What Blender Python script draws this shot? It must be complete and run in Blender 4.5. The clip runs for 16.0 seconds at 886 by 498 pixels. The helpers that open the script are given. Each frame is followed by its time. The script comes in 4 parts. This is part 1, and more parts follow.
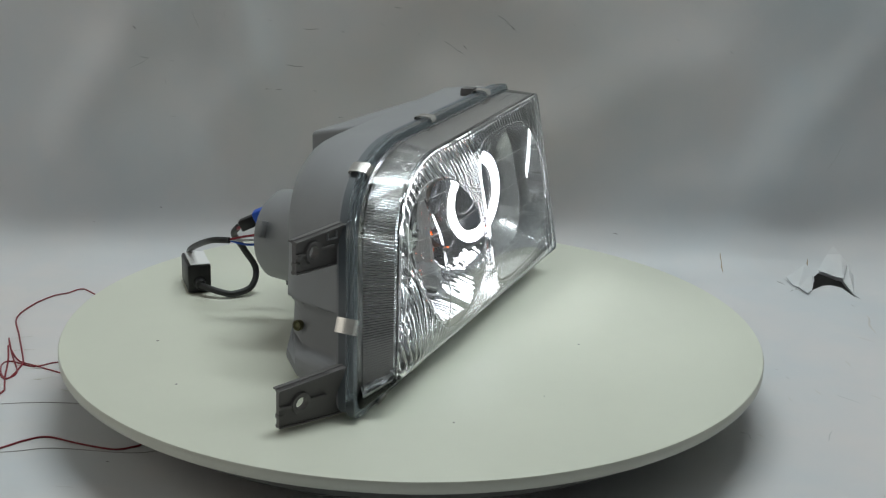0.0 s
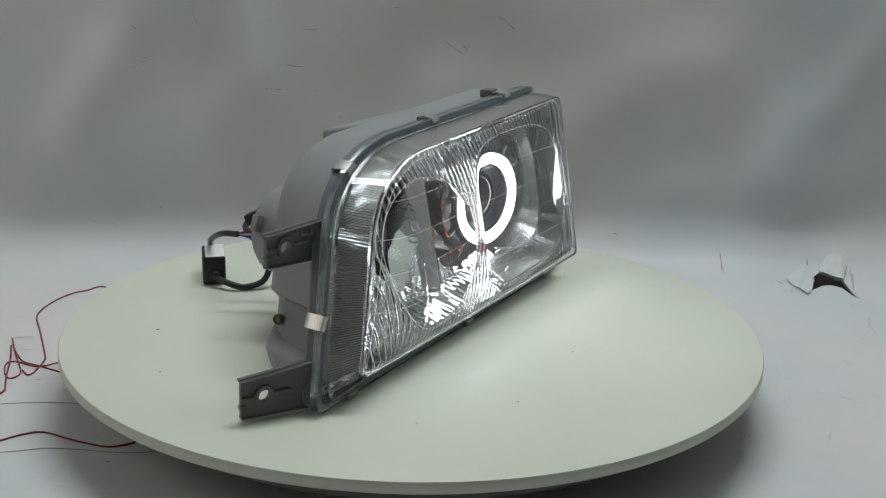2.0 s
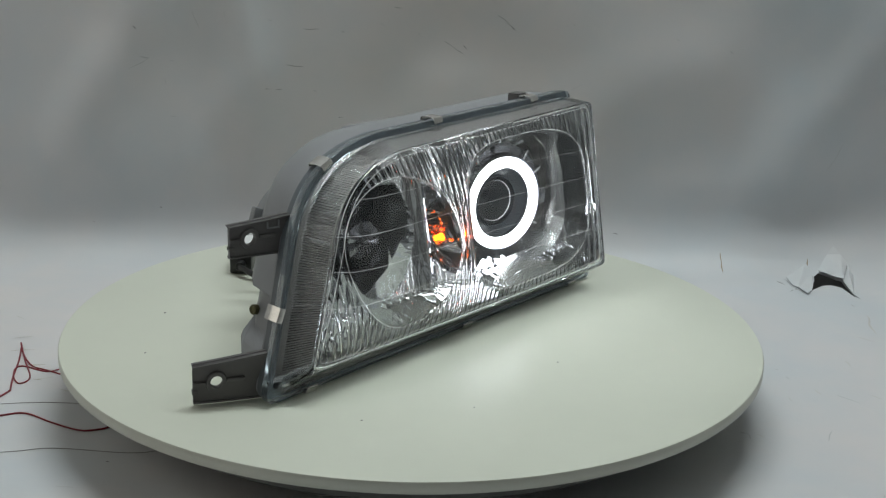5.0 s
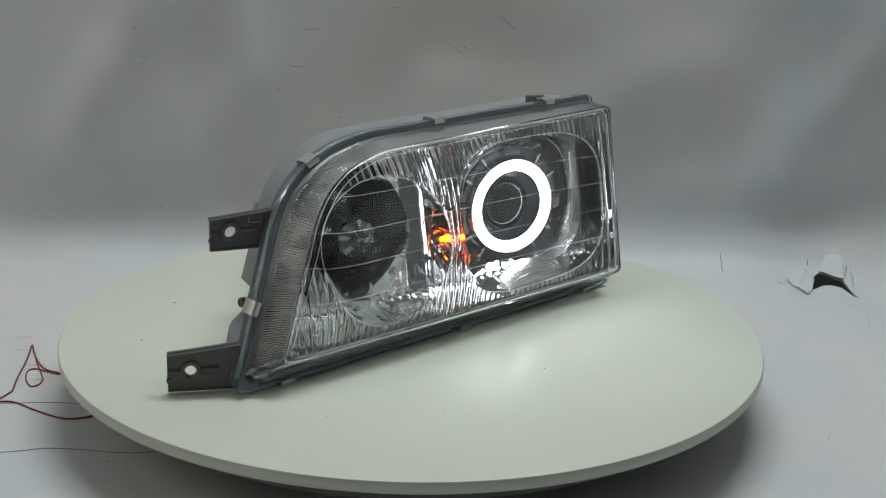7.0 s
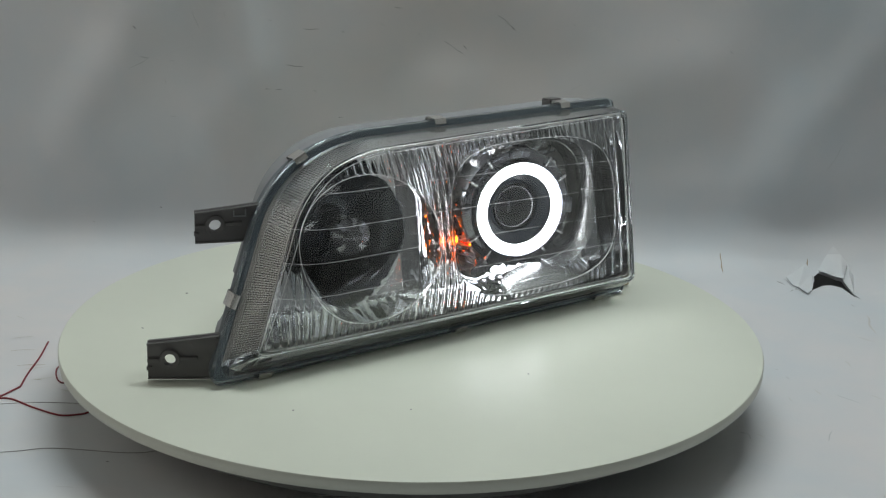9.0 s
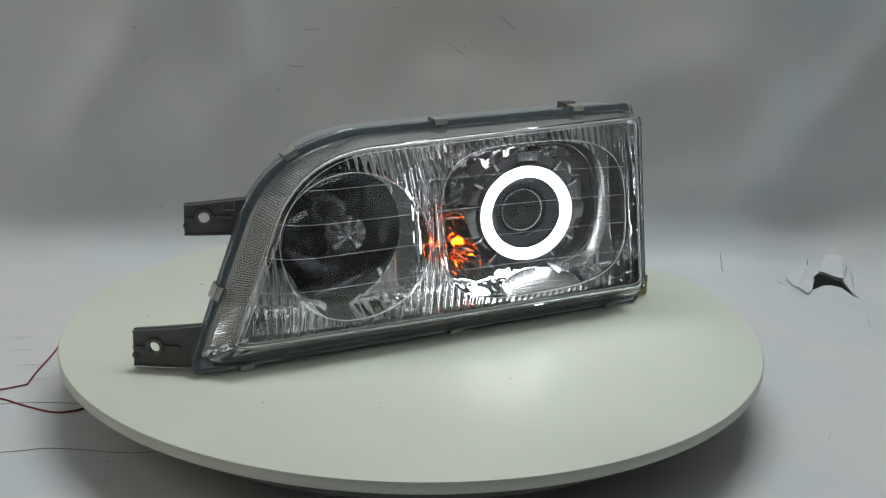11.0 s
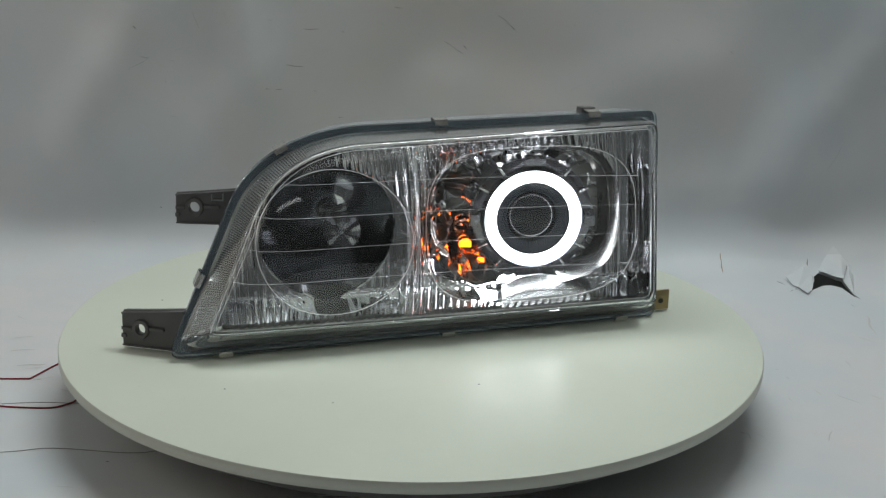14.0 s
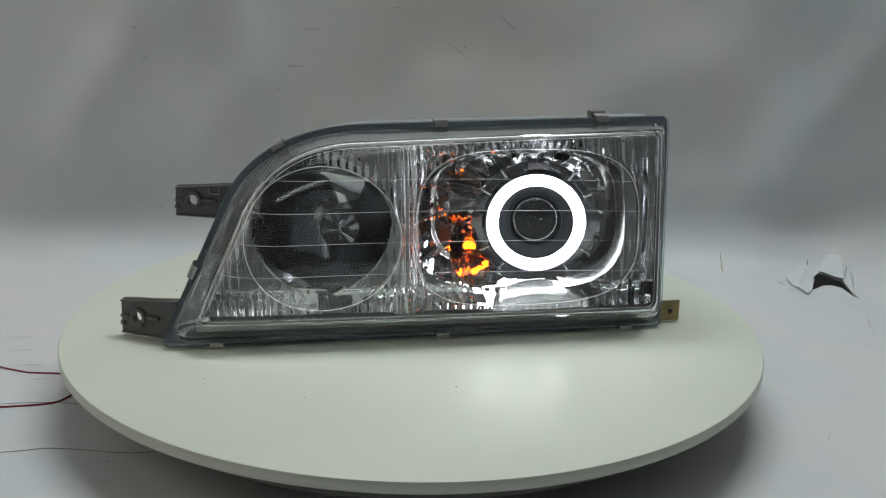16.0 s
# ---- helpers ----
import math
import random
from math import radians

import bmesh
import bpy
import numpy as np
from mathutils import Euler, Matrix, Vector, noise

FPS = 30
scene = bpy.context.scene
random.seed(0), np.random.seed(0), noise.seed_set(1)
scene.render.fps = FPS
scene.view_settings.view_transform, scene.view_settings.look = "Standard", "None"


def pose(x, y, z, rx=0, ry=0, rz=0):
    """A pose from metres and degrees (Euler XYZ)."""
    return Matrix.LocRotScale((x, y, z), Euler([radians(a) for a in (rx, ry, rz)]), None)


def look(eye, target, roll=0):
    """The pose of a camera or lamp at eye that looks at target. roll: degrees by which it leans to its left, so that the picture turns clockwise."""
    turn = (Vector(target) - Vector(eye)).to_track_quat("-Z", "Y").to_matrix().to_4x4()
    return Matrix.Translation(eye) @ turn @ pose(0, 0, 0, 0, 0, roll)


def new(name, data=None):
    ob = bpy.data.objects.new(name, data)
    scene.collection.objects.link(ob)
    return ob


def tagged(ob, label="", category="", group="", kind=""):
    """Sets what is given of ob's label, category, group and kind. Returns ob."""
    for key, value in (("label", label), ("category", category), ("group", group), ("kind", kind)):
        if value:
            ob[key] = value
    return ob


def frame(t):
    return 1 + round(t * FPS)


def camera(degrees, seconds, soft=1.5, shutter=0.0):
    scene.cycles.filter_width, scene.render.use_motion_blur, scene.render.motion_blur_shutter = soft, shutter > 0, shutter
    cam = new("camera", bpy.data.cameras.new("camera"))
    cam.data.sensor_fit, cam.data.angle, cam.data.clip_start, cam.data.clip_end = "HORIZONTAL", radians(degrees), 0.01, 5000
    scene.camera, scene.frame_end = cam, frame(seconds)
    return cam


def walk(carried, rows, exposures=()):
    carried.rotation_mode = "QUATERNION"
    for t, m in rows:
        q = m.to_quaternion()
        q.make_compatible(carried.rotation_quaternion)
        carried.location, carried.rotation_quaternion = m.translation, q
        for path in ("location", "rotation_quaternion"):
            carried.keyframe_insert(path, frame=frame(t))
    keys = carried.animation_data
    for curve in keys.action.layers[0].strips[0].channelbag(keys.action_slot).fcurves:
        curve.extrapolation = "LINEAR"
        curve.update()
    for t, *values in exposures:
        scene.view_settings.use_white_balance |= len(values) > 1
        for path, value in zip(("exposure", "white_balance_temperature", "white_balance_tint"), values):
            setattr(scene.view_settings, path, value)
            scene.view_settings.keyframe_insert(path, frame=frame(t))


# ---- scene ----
EYE = Vector((0.0, -0.99682, 0.36541))
WAY = Vector((0.02294, 0.95776, -0.28661))
cam = camera(40.63, 16.0, 1.25)
walk(cam, [(0.0, look(EYE, EYE + WAY, 1.594)), (16.0, look(EYE, EYE + WAY, 1.594))],
     exposures=[(0.0, 0.03), (3.0, 0.03), (8.0, 0.0), (16.0, 0.0)])

# ---- light: one big soft panel overhead, plus unseen fills added at the side and rear
TABLE = -0.06


def area(name, eye, target, sx, sy, watts, colour):
    data = bpy.data.lights.new(name, "AREA")
    data.shape, data.size, data.size_y, data.energy, data.color = "RECTANGLE", sx, sy, watts, colour
    ob = new(name, data)
    ob.matrix_world = look(eye, target)
    return ob


area("ceiling_lamp", (0.12, 0.36, 1.45), (0.10, 0.12, 0), 1.1, 0.42, 21.8, (0.915, 1.0, 0.995))
# added fill with no known source: lifts the table's left and the bowls
area("side_fill", (-1.6, -0.30, 0.80), (-0.30, -0.05, 0.0), 1.3, 1.0, 3.3, (1.0, 0.96, 0.86))
# two unseen fills added behind the camera to put glints in the chrome
area("rear_fill", (0.30, -0.95, 1.85), (0.30, -1.00, 0.0), 1.2, 0.20, 1.1, (0.95, 1.0, 0.98))
area("rear_fill", (-0.35, -1.85, 1.85), (-0.35, -1.90, 0.0), 1.2, 0.20, 1.8, (0.95, 1.0, 0.98))
world = bpy.data.worlds.new("room_air")
scene.world = world
world.use_nodes = True
world.node_tree.nodes["Background"].inputs[0].default_value = (0.8, 0.88, 1.0, 1)
world.node_tree.nodes["Background"].inputs[1].default_value = 0.1


# ---- materials
def material(name, colour, rough=0.5, metal=0.0, vary=0.08, scale=30.0, bump=0.0, bump_scale=300.0, rough_vary=0.1, detail=5, other=None, low=0.2, high=1.0, **more):
    m = bpy.data.materials.new(name)
    m.use_nodes = True
    nt = m.node_tree
    b = nt.nodes["Principled BSDF"]
    tc = nt.nodes.new("ShaderNodeTexCoord")
    n1 = nt.nodes.new("ShaderNodeTexNoise")
    n1.inputs["Scale"].default_value, n1.inputs["Detail"].default_value = scale, detail
    n2 = nt.nodes.new("ShaderNodeTexNoise")
    n2.inputs["Scale"].default_value, n2.inputs["Detail"].default_value = scale * 9, 2
    for n in (n1, n2):
        nt.links.new(tc.outputs["Object"], n.inputs["Vector"])
    mixf = nt.nodes.new("ShaderNodeMath")
    mixf.operation = "MULTIPLY_ADD"
    nt.links.new(n2.outputs[0], mixf.inputs[0])
    mixf.inputs[1].default_value = 0.2
    nt.links.new(n1.outputs[0], mixf.inputs[2])
    ramp = nt.nodes.new("ShaderNodeValToRGB")
    ramp.color_ramp.elements[0].position, ramp.color_ramp.elements[1].position = low, high
    lo = [c * (1 - vary) for c in colour]
    hi = [min(1, c * (1 + vary)) for c in colour]
    if other:
        lo, hi = colour, other
    ramp.color_ramp.elements[0].color = (*lo, 1)
    ramp.color_ramp.elements[1].color = (*hi, 1)
    nt.links.new(mixf.outputs[0], ramp.inputs[0])
    nt.links.new(ramp.outputs[0], b.inputs["Base Color"])
    rr = nt.nodes.new("ShaderNodeMapRange")
    rr.inputs[1].default_value, rr.inputs[2].default_value = 0.1, 0.9
    rr.inputs[3].default_value, rr.inputs[4].default_value = rough * (1 - rough_vary), min(1, rough * (1 + rough_vary))
    nt.links.new(n1.outputs[0], rr.inputs[0])
    nt.links.new(rr.outputs[0], b.inputs["Roughness"])
    b.inputs["Metallic"].default_value = metal
    if bump:
        n3 = nt.nodes.new("ShaderNodeTexNoise")
        n3.inputs["Scale"].default_value, n3.inputs["Detail"].default_value = bump_scale, 4
        nt.links.new(tc.outputs["Object"], n3.inputs["Vector"])
        bp = nt.nodes.new("ShaderNodeBump")
        bp.inputs["Strength"].default_value, bp.inputs["Distance"].default_value = bump, 0.001
        nt.links.new(n3.outputs[0], bp.inputs["Height"])
        nt.links.new(bp.outputs[0], b.inputs["Normal"])
    for key, value in more.items():
        b.inputs[key.replace("_", " ")].default_value = value
    return m


def glass(name, colour, rough=0.0, ior=1.49):
    m = bpy.data.materials.new(name)
    m.use_nodes = True
    b = m.node_tree.nodes["Principled BSDF"]
    b.inputs["Base Color"].default_value = (*colour, 1)
    b.inputs["Roughness"].default_value = rough
    b.inputs["IOR"].default_value = ior
    b.inputs["Transmission Weight"].default_value = 1.0
    return m


def glow(name, colour, strength):
    m = bpy.data.materials.new(name)
    m.use_nodes = True
    b = m.node_tree.nodes["Principled BSDF"]
    b.inputs["Base Color"].default_value = (*colour, 1)
    b.inputs["Emission Color"].default_value = (*colour, 1)
    b.inputs["Emission Strength"].default_value = strength
    return m


PAPER = material("white_paper", (0.585, 0.625, 0.655), 0.5, 0, 0.14, 3.2, 0.85, 9, other=(0.705, 0.665, 0.655), low=0.42, high=0.80)
# strong mottling gives the chrome an uneven room to mirror
ROOM = material("room_paint", (0.21, 0.205, 0.20), 0.8, 0, 0.75, 1.7)
# pale reflector tone for side walls, added to brighten the bowls
BOUNCE = material("bounce_wall_paint", (0.62, 0.62, 0.60), 0.8, 0, 0.08, 1.7)
PLATE = material("cream_laminate", (0.69, 0.71, 0.61), 0.34, 0, 0.05, 6, 0.0, 60, 0.25, 1, Specular_IOR_Level=0.26)
EDGE = material("cream_edge_band", (0.58, 0.58, 0.50), 0.4, 0, 0.05, 20)
BASE = material("dark_base_plastic", (0.15, 0.148, 0.14), 0.5, 0, 0.1, 30)
GREY = material("grey_plastic", (0.245, 0.25, 0.26), 0.5, 0, 0.05, 40, 0.08, 900)
DARKGREY = material("dark_grey_plastic", (0.115, 0.108, 0.108), 0.48, 0, 0.07, 60, 0.1, 800)
CHROME = material("reflector_chrome", (0.80, 0.81, 0.83), 0.045, 1.0, 0.03, 40)
BEZEL = material("dark_satin_bezel", (0.235, 0.220, 0.208), 0.30, 0.55, 0.06, 40)
DARKCHROME = material("smoked_chrome", (0.30, 0.30, 0.33), 0.12, 1.0, 0.05, 50)
COLLAR = material("black_chrome", (0.13, 0.13, 0.145), 0.16, 1.0, 0.05, 50)
SATIN = material("satin_bezel", (0.60, 0.57, 0.53), 0.28, 1.0, 0.04, 40)
SHELF = material("satin_shelf", (0.56, 0.565, 0.57), 0.22, 1.0, 0.05, 60)
STEEL = material("spring_steel", (0.72, 0.70, 0.67), 0.26, 0.85, 0.1, 90)
BRASS = material("yellow_zinc", (0.33, 0.255, 0.14), 0.42, 1.0, 0.15, 90)
OLIVE = material("olive_zinc", (0.17, 0.16, 0.085), 0.35, 0.8, 0.2, 90)
LENS = glass("clear_lens", (0.985, 0.995, 1.0))
LENS.node_tree.nodes["Principled BSDF"].inputs["Transmission Weight"].default_value = 0.993
SIDEGLASS = glass("clear_lens_side", (0.90, 0.93, 0.95))
RIMGLASS = glass("clear_lens_rim", (0.72, 0.81, 0.87), 0.06)
RIMGLASS.node_tree.nodes["Principled BSDF"].inputs["Transmission Weight"].default_value = 0.93
# ridges whitened: the light that clear glass would catch is in the colour
LINE = glass("white_lit_ridge", (1.0, 1.0, 1.0), 0.4, 1.3)
LINE.node_tree.nodes["Principled BSDF"].inputs["Transmission Weight"].default_value = 0.35
BLACK = material("black_plastic", (0.013, 0.013, 0.014), 0.42, 0, 0.2, 80)
SEAL = material("grey_sealant", (0.115, 0.13, 0.145), 0.45, 0, 0.1, 70)
BARREL = material("smoked_barrel", (0.040, 0.046, 0.058), 0.25, 0, 0.1, 60)
WHITE = material("white_sticker", (0.8, 0.8, 0.8), 0.5, 0, 0.03, 80)
BLUE = material("blue_plastic", (0.02, 0.10, 0.55), 0.4, 0, 0.1, 80)
RED = material("red_insulation", (0.22, 0.014, 0.024), 0.4, 0, 0.2, 120)
GREYLINE = material("grey_line", (0.34, 0.32, 0.32), 0.6, 0, 0.2, 120)
DIRT = material("dirt_mark", (0.16, 0.15, 0.15), 0.8, 0, 0.3, 200)
SMUDGE = material("brown_smudge", (0.585, 0.57, 0.545), 0.6, 0, 0.15, 150)
SCUFF = material("grey_scuff", (0.46, 0.46, 0.46), 0.7, 0, 0.2, 200)
STAIN = material("brown_stain", (0.33, 0.26, 0.17), 0.7, 0, 0.3, 200)
HALO = glow("halo_light", (0.94, 0.975, 1.0), 9.5)
# weak emission that stands in for the bloom round the halo
BLOOM = glow("bloom_glow", (0.80, 0.88, 1.0), 0.62)
AMBER = glow("amber_light", (1.0, 0.15, 0.009), 22.0)
AMBERCAP = glass("amber_envelope", (1.0, 0.42, 0.07), 0.10)
OPTIC = material("dark_projector_glass", (0.012, 0.013, 0.016), 0.03, 0, 0.1, 60)


# ---- mesh helpers
def part(name, verts, faces, mat, parent=None, label="", smooth=True, sharp=40):
    me = bpy.data.meshes.new(name)
    me.from_pydata([tuple(v) for v in verts], [], [tuple(f) for f in faces])
    me.validate()
    bm = bmesh.new()
    bm.from_mesh(me)
    bmesh.ops.recalc_face_normals(bm, faces=bm.faces)
    if smooth:
        lim = radians(sharp)
        for f in bm.faces:
            f.smooth = True
        for e in bm.edges:
            if len(e.link_faces) == 2 and e.calc_face_angle(0) > lim:
                e.smooth = False
    bm.to_mesh(me)
    bm.free()
    me.materials.append(mat)
    ob = new(name, me)
    if parent is not None:
        ob.parent = parent
    if label:
        tagged(ob, label)
    return ob


class Shape:
    """Gathers vertices and faces of one mesh."""

    def __init__(self):
        self.v, self.f = [], []

    def add(self, verts, faces):
        k = len(self.v)
        self.v += [Vector(v) for v in verts]
        self.f += [tuple(i + k for i in f) for f in faces]
        return self

    def loft(self, rings, closed=True, cap0=False, cap1=False, wrap=False):
        n = len(rings[0])
        verts = [p for r in rings for p in r]
        faces = []
        pairs = [(i, i + 1) for i in range(len(rings) - 1)] + ([(len(rings) - 1, 0)] if wrap else [])
        for a, b in pairs:
            for j in range(n if closed else n - 1):
                k = (j + 1) % n
                faces.append((a * n + j, a * n + k, b * n + k, b * n + j))
        if cap0:
            faces.append(tuple(range(n)))
        if cap1:
            faces.append(tuple((len(rings) - 1) * n + j for j in range(n)))
        return self.add(verts, faces)

    def box(self, m, sx, sy, sz, bevel=0.0):
        bm = bmesh.new()
        bmesh.ops.create_cube(bm, size=1, matrix=Matrix.Diagonal((sx, sy, sz, 1)))
        if bevel:
            bmesh.ops.bevel(bm, geom=bm.edges[:], offset=bevel, segments=2, affect="EDGES", profile=0.5)
        bm.verts.index_update()
        self.add([m @ v.co for v in bm.verts], [[v.index for v in f.verts] for f in bm.faces])
        bm.free()
        return self

    def turned(self, m, profile, n=48, cap0=True, cap1=True):
        """A lathe about m's z axis: profile of (radius, z)."""
        rings = [[m @ Vector((r * math.cos(a), r * math.sin(a), z)) for a in (2 * math.pi * j / n for j in range(n))] for r, z in profile]
        return self.loft(rings, True, cap0, cap1)

    def tube(self, pts, r, n=8, caps=True):
        pts = [Vector(p) for p in pts]
        rings = []
        for i, p in enumerate(pts):
            d = (pts[min(i + 1, len(pts) - 1)] - pts[max(i - 1, 0)]).normalized()
            a = d.cross(Vector((0, 0, 1)))
            if a.length < 1e-3:
                a = d.cross(Vector((0, 1, 0)))
            a.normalize()
            b = a.cross(d)
            rings.append([p + r * (math.cos(2 * math.pi * j / n) * a + math.sin(2 * math.pi * j / n) * b) for j in range(n)])
        return self.loft(rings, True, caps, caps)

    def make(self, name, mat, parent=None, label="", smooth=True, sharp=40):
        return part(name, self.v, self.f, mat, parent, label, smooth, sharp)


def spline(ctrl, step=8):
    """A smooth line through the control points."""
    c = [Vector(p) for p in ctrl]
    c = [2 * c[0] - c[1]] + c + [2 * c[-1] - c[-2]]
    out = []
    for i in range(1, len(c) - 2):
        for k in range(step):
            t = k / step
            a, b, d, e = c[i - 1], c[i], c[i + 1], c[i + 2]
            out.append(0.5 * (2 * b + (d - a) * t + (2 * a - 5 * b + 4 * d - e) * t * t + (3 * b - a - 3 * d + e) * t ** 3))
    out.append(c[-2])
    return out


def thing(name, label, category, group="", m=None):
    ob = new(name)
    ob.empty_display_size = 0.02
    if m is not None:
        ob.matrix_world = m
    return tagged(ob, label, category, group)


def turn(t):
    """The plate's angle in degrees."""
    return 63.479 - 3.58187 * t


# ---- the room added to close the place; pale side walls brighten the chrome
def slab(name, lo, hi, mat):
    c = [(a + b) / 2 for a, b in zip(lo, hi)]
    s = [b - a for a, b in zip(lo, hi)]
    ob = Shape().box(Matrix.Translation(c), *s).make(name, mat, smooth=False)
    return tagged(ob, "added grey room surface toned for the chrome's reflections", "room shell", kind="structure")


slab("wall_north", (-1.9, 0.75, -0.3), (1.9, 0.85, 1.9), ROOM)
slab("wall_south", (-1.9, -2.5, -0.3), (1.9, -2.4, 1.9), ROOM)
slab("bounce_wall_west", (-2.0, -2.4, -0.3), (-1.9, 0.75, 1.9), BOUNCE)
slab("bounce_wall_east", (1.9, -2.4, -0.3), (2.0, 0.75, 1.9), BOUNCE)
slab("ceiling", (-2.0, -2.5, 1.9), (2.0, 0.85, 2.0), ROOM)
slab("floor", (-2.0, -2.5, -0.4), (2.0, 0.85, -0.3), ROOM)

# ---- the paper sweep: flat on the table, curved up into a wall
WALL_Y, BEND = 0.375, 0.085
# soft folds of the hanging paper: (x, s) ends, half width, height
FOLDS = [(-0.44, 0.10, -0.30, 0.36, 0.030, 0.007), (-0.185, 0.12, -0.20, 0.36, 0.020, 0.0035), (-0.245, 0.14, -0.235, 0.36, 0.016, -0.0025),
         (-0.30, 0.06, -0.20, 0.26, 0.022, 0.003), (0.12, 0.20, 0.36, 0.30, 0.050, 0.005), (0.22, 0.10, 0.52, 0.17, 0.040, 0.004),
         (0.40, 0.14, 0.54, 0.34, 0.030, 0.004), (-0.06, 0.20, 0.06, 0.34, 0.035, -0.004), (0.28, 0.08, 0.40, 0.02, 0.018, 0.002)]


def bend(x):
    """The curve into the wall is tighter towards the west."""
    t = max(0.0, min(1.0, (x + 0.35) / 0.75))
    return 0.058 + (BEND - 0.058) * t * t * (3 - 2 * t)


def fold(x, s):
    out = 0.0
    for x0, s0, x1, s1, w, h in FOLDS:
        dx, ds = x1 - x0, s1 - s0
        n = math.hypot(dx, ds)
        t = ((x - x0) * dx + (s - s0) * ds) / n ** 2
        d = ((x - x0) * ds - (s - s0) * dx) / n + 0.008 * math.sin(7 * t + 30 * x0)
        end = max(0.0, min(1.0, t / 0.3 + 0.5)) * max(0.0, min(1.0, (1 - t) / 0.3 + 0.5))
        out += h * end * math.exp(-(d / w) ** 2)
    return out


def sweep(x, s):
    """A point of the paper, s metres along it from the bend's start."""
    r = bend(x)
    arc = r * math.pi / 2
    if s < 0:
        y, z = WALL_Y - r + s, 0.0
        n = Vector((0, 0, 1))
    elif s < arc:
        a = s / r
        y, z = WALL_Y - r + r * math.sin(a), r * (1 - math.cos(a))
        n = Vector((0, -math.sin(a), math.cos(a)))
    else:
        y, z = WALL_Y + 0.02 * (s - arc), r + s - arc
        n = Vector((0, -1, 0))
    w = max(0.0, min(1.0, (s + 0.05) / 0.2))
    q = Vector((x * 5.0, s * 3.0, 0.3))
    wave = 0.010 * w * noise.noise(q) + 0.0032 * w * noise.noise(q * 3.1) + 1.6 * w * fold(x, s)
    wave += 0.014 * w * math.exp(-((x + 0.40 - 0.25 * s) / 0.05) ** 2)
    return Vector((x, y, TABLE + z)) + n * wave


def on_paper(x, s, lift=0.0006):
    p = sweep(x, s)
    n = (sweep(x + 0.002, s) - p).cross(sweep(x, s + 0.002) - p).normalized()
    return p + n * lift


TEAR = [(0.4631, 0.0311), (0.4702, 0.0383), (0.4790, 0.0337), (0.4878, 0.0265), (0.4944, 0.0245), (0.4954, -0.0218), (0.4900, 0.0099), (0.4792, 0.0152), (0.4688, 0.0134), (0.4527, -0.0007), (0.4555, 0.0128), (0.4624, 0.0234)]


def backdrop():
    from mathutils.geometry import delaunay_2d_cdt
    pts, seen = [], set()

    def grid(x0, x1, dx, s0, s1, ds):
        for i in range(int(round((x1 - x0) / dx)) + 1):
            for j in range(int(round((s1 - s0) / ds)) + 1):
                k = (round(x0 + i * dx, 4), round(s0 + j * ds, 4))
                if k not in seen:
                    seen.add(k)
                    pts.append(Vector(k))
    grid(-1.85, 1.85, 0.10, -2.6, 1.6, 0.10)
    grid(-0.8, 0.8, 0.02, -0.3, 0.6, 0.02)
    grid(0.40, 0.54, 0.005, -0.03, 0.06, 0.005)
    n = len(pts)
    pts += [Vector(p) for p in TEAR]
    edges = [(n + i, n + (i + 1) % len(TEAR)) for i in range(len(TEAR))]
    v, e, f, _, _, _ = delaunay_2d_cdt(pts, edges, [], 0, 1e-6)

    def inside(p):
        hit = False
        for i in range(len(TEAR)):
            (x1, y1), (x2, y2) = TEAR[i], TEAR[i - 1]
            if (y1 > p[1]) != (y2 > p[1]) and p[0] < (x2 - x1) * (p[1] - y1) / (y2 - y1) + x1:
                hit = not hit
        return hit
    faces = [q for q in f if not inside(sum((v[i] for i in q), Vector((0, 0))) / len(q))]
    ob = part("backdrop", [sweep(p.x, p.y) for p in v], faces, PAPER, sharp=80)
    tagged(ob, "creased white paper sweep with a torn hole", "backdrop", kind="structure")
    # torn, lifted flaps
    def flap(outline, lift):
        c = [on_paper(x, s, 0.001 + lift * k) for x, s, k in outline]
        back = [p + Vector((0, 0.0004, -0.0004)) for p in c]
        m = len(c)
        fs = [tuple(range(m)), tuple(range(2 * m - 1, m - 1, -1))] + [(i, (i + 1) % m, m + (i + 1) % m, m + i) for i in range(m)]
        part("torn_flap", c + back, fs, PAPER, ob, "torn curling paper flap", smooth=False)
    flap([(0.4698, 0.0392, 0.7), (0.4857, 0.0664, 0.1), (0.4953, 0.0784, 0), (0.5019, 0.0668, 0.25), (0.5078, 0.0543, 0.5), (0.4954, 0.0234, 1.0), (0.4871, 0.0265, 1.0), (0.4784, 0.0337, 0.9)], 0.004)
    flap([(0.4311, 0.0301, 0), (0.4341, 0.0087, 0.3), (0.4384, 0.0058, 0.6), (0.4424, -0.0192, 1), (0.4533, 0.0000, 0.8), (0.4624, 0.0256, 0.6), (0.4639, 0.0428, 0.2), (0.4576, 0.0514, 0)], 0.0015)
    flap([(0.4954, 0.0234, 0.3), (0.5078, 0.0543, 0.3), (0.5112, 0.0347, 0), (0.4985, -0.0274, 0), (0.4954, -0.0179, 0.5)], 0.002)
    return ob


paper = backdrop()


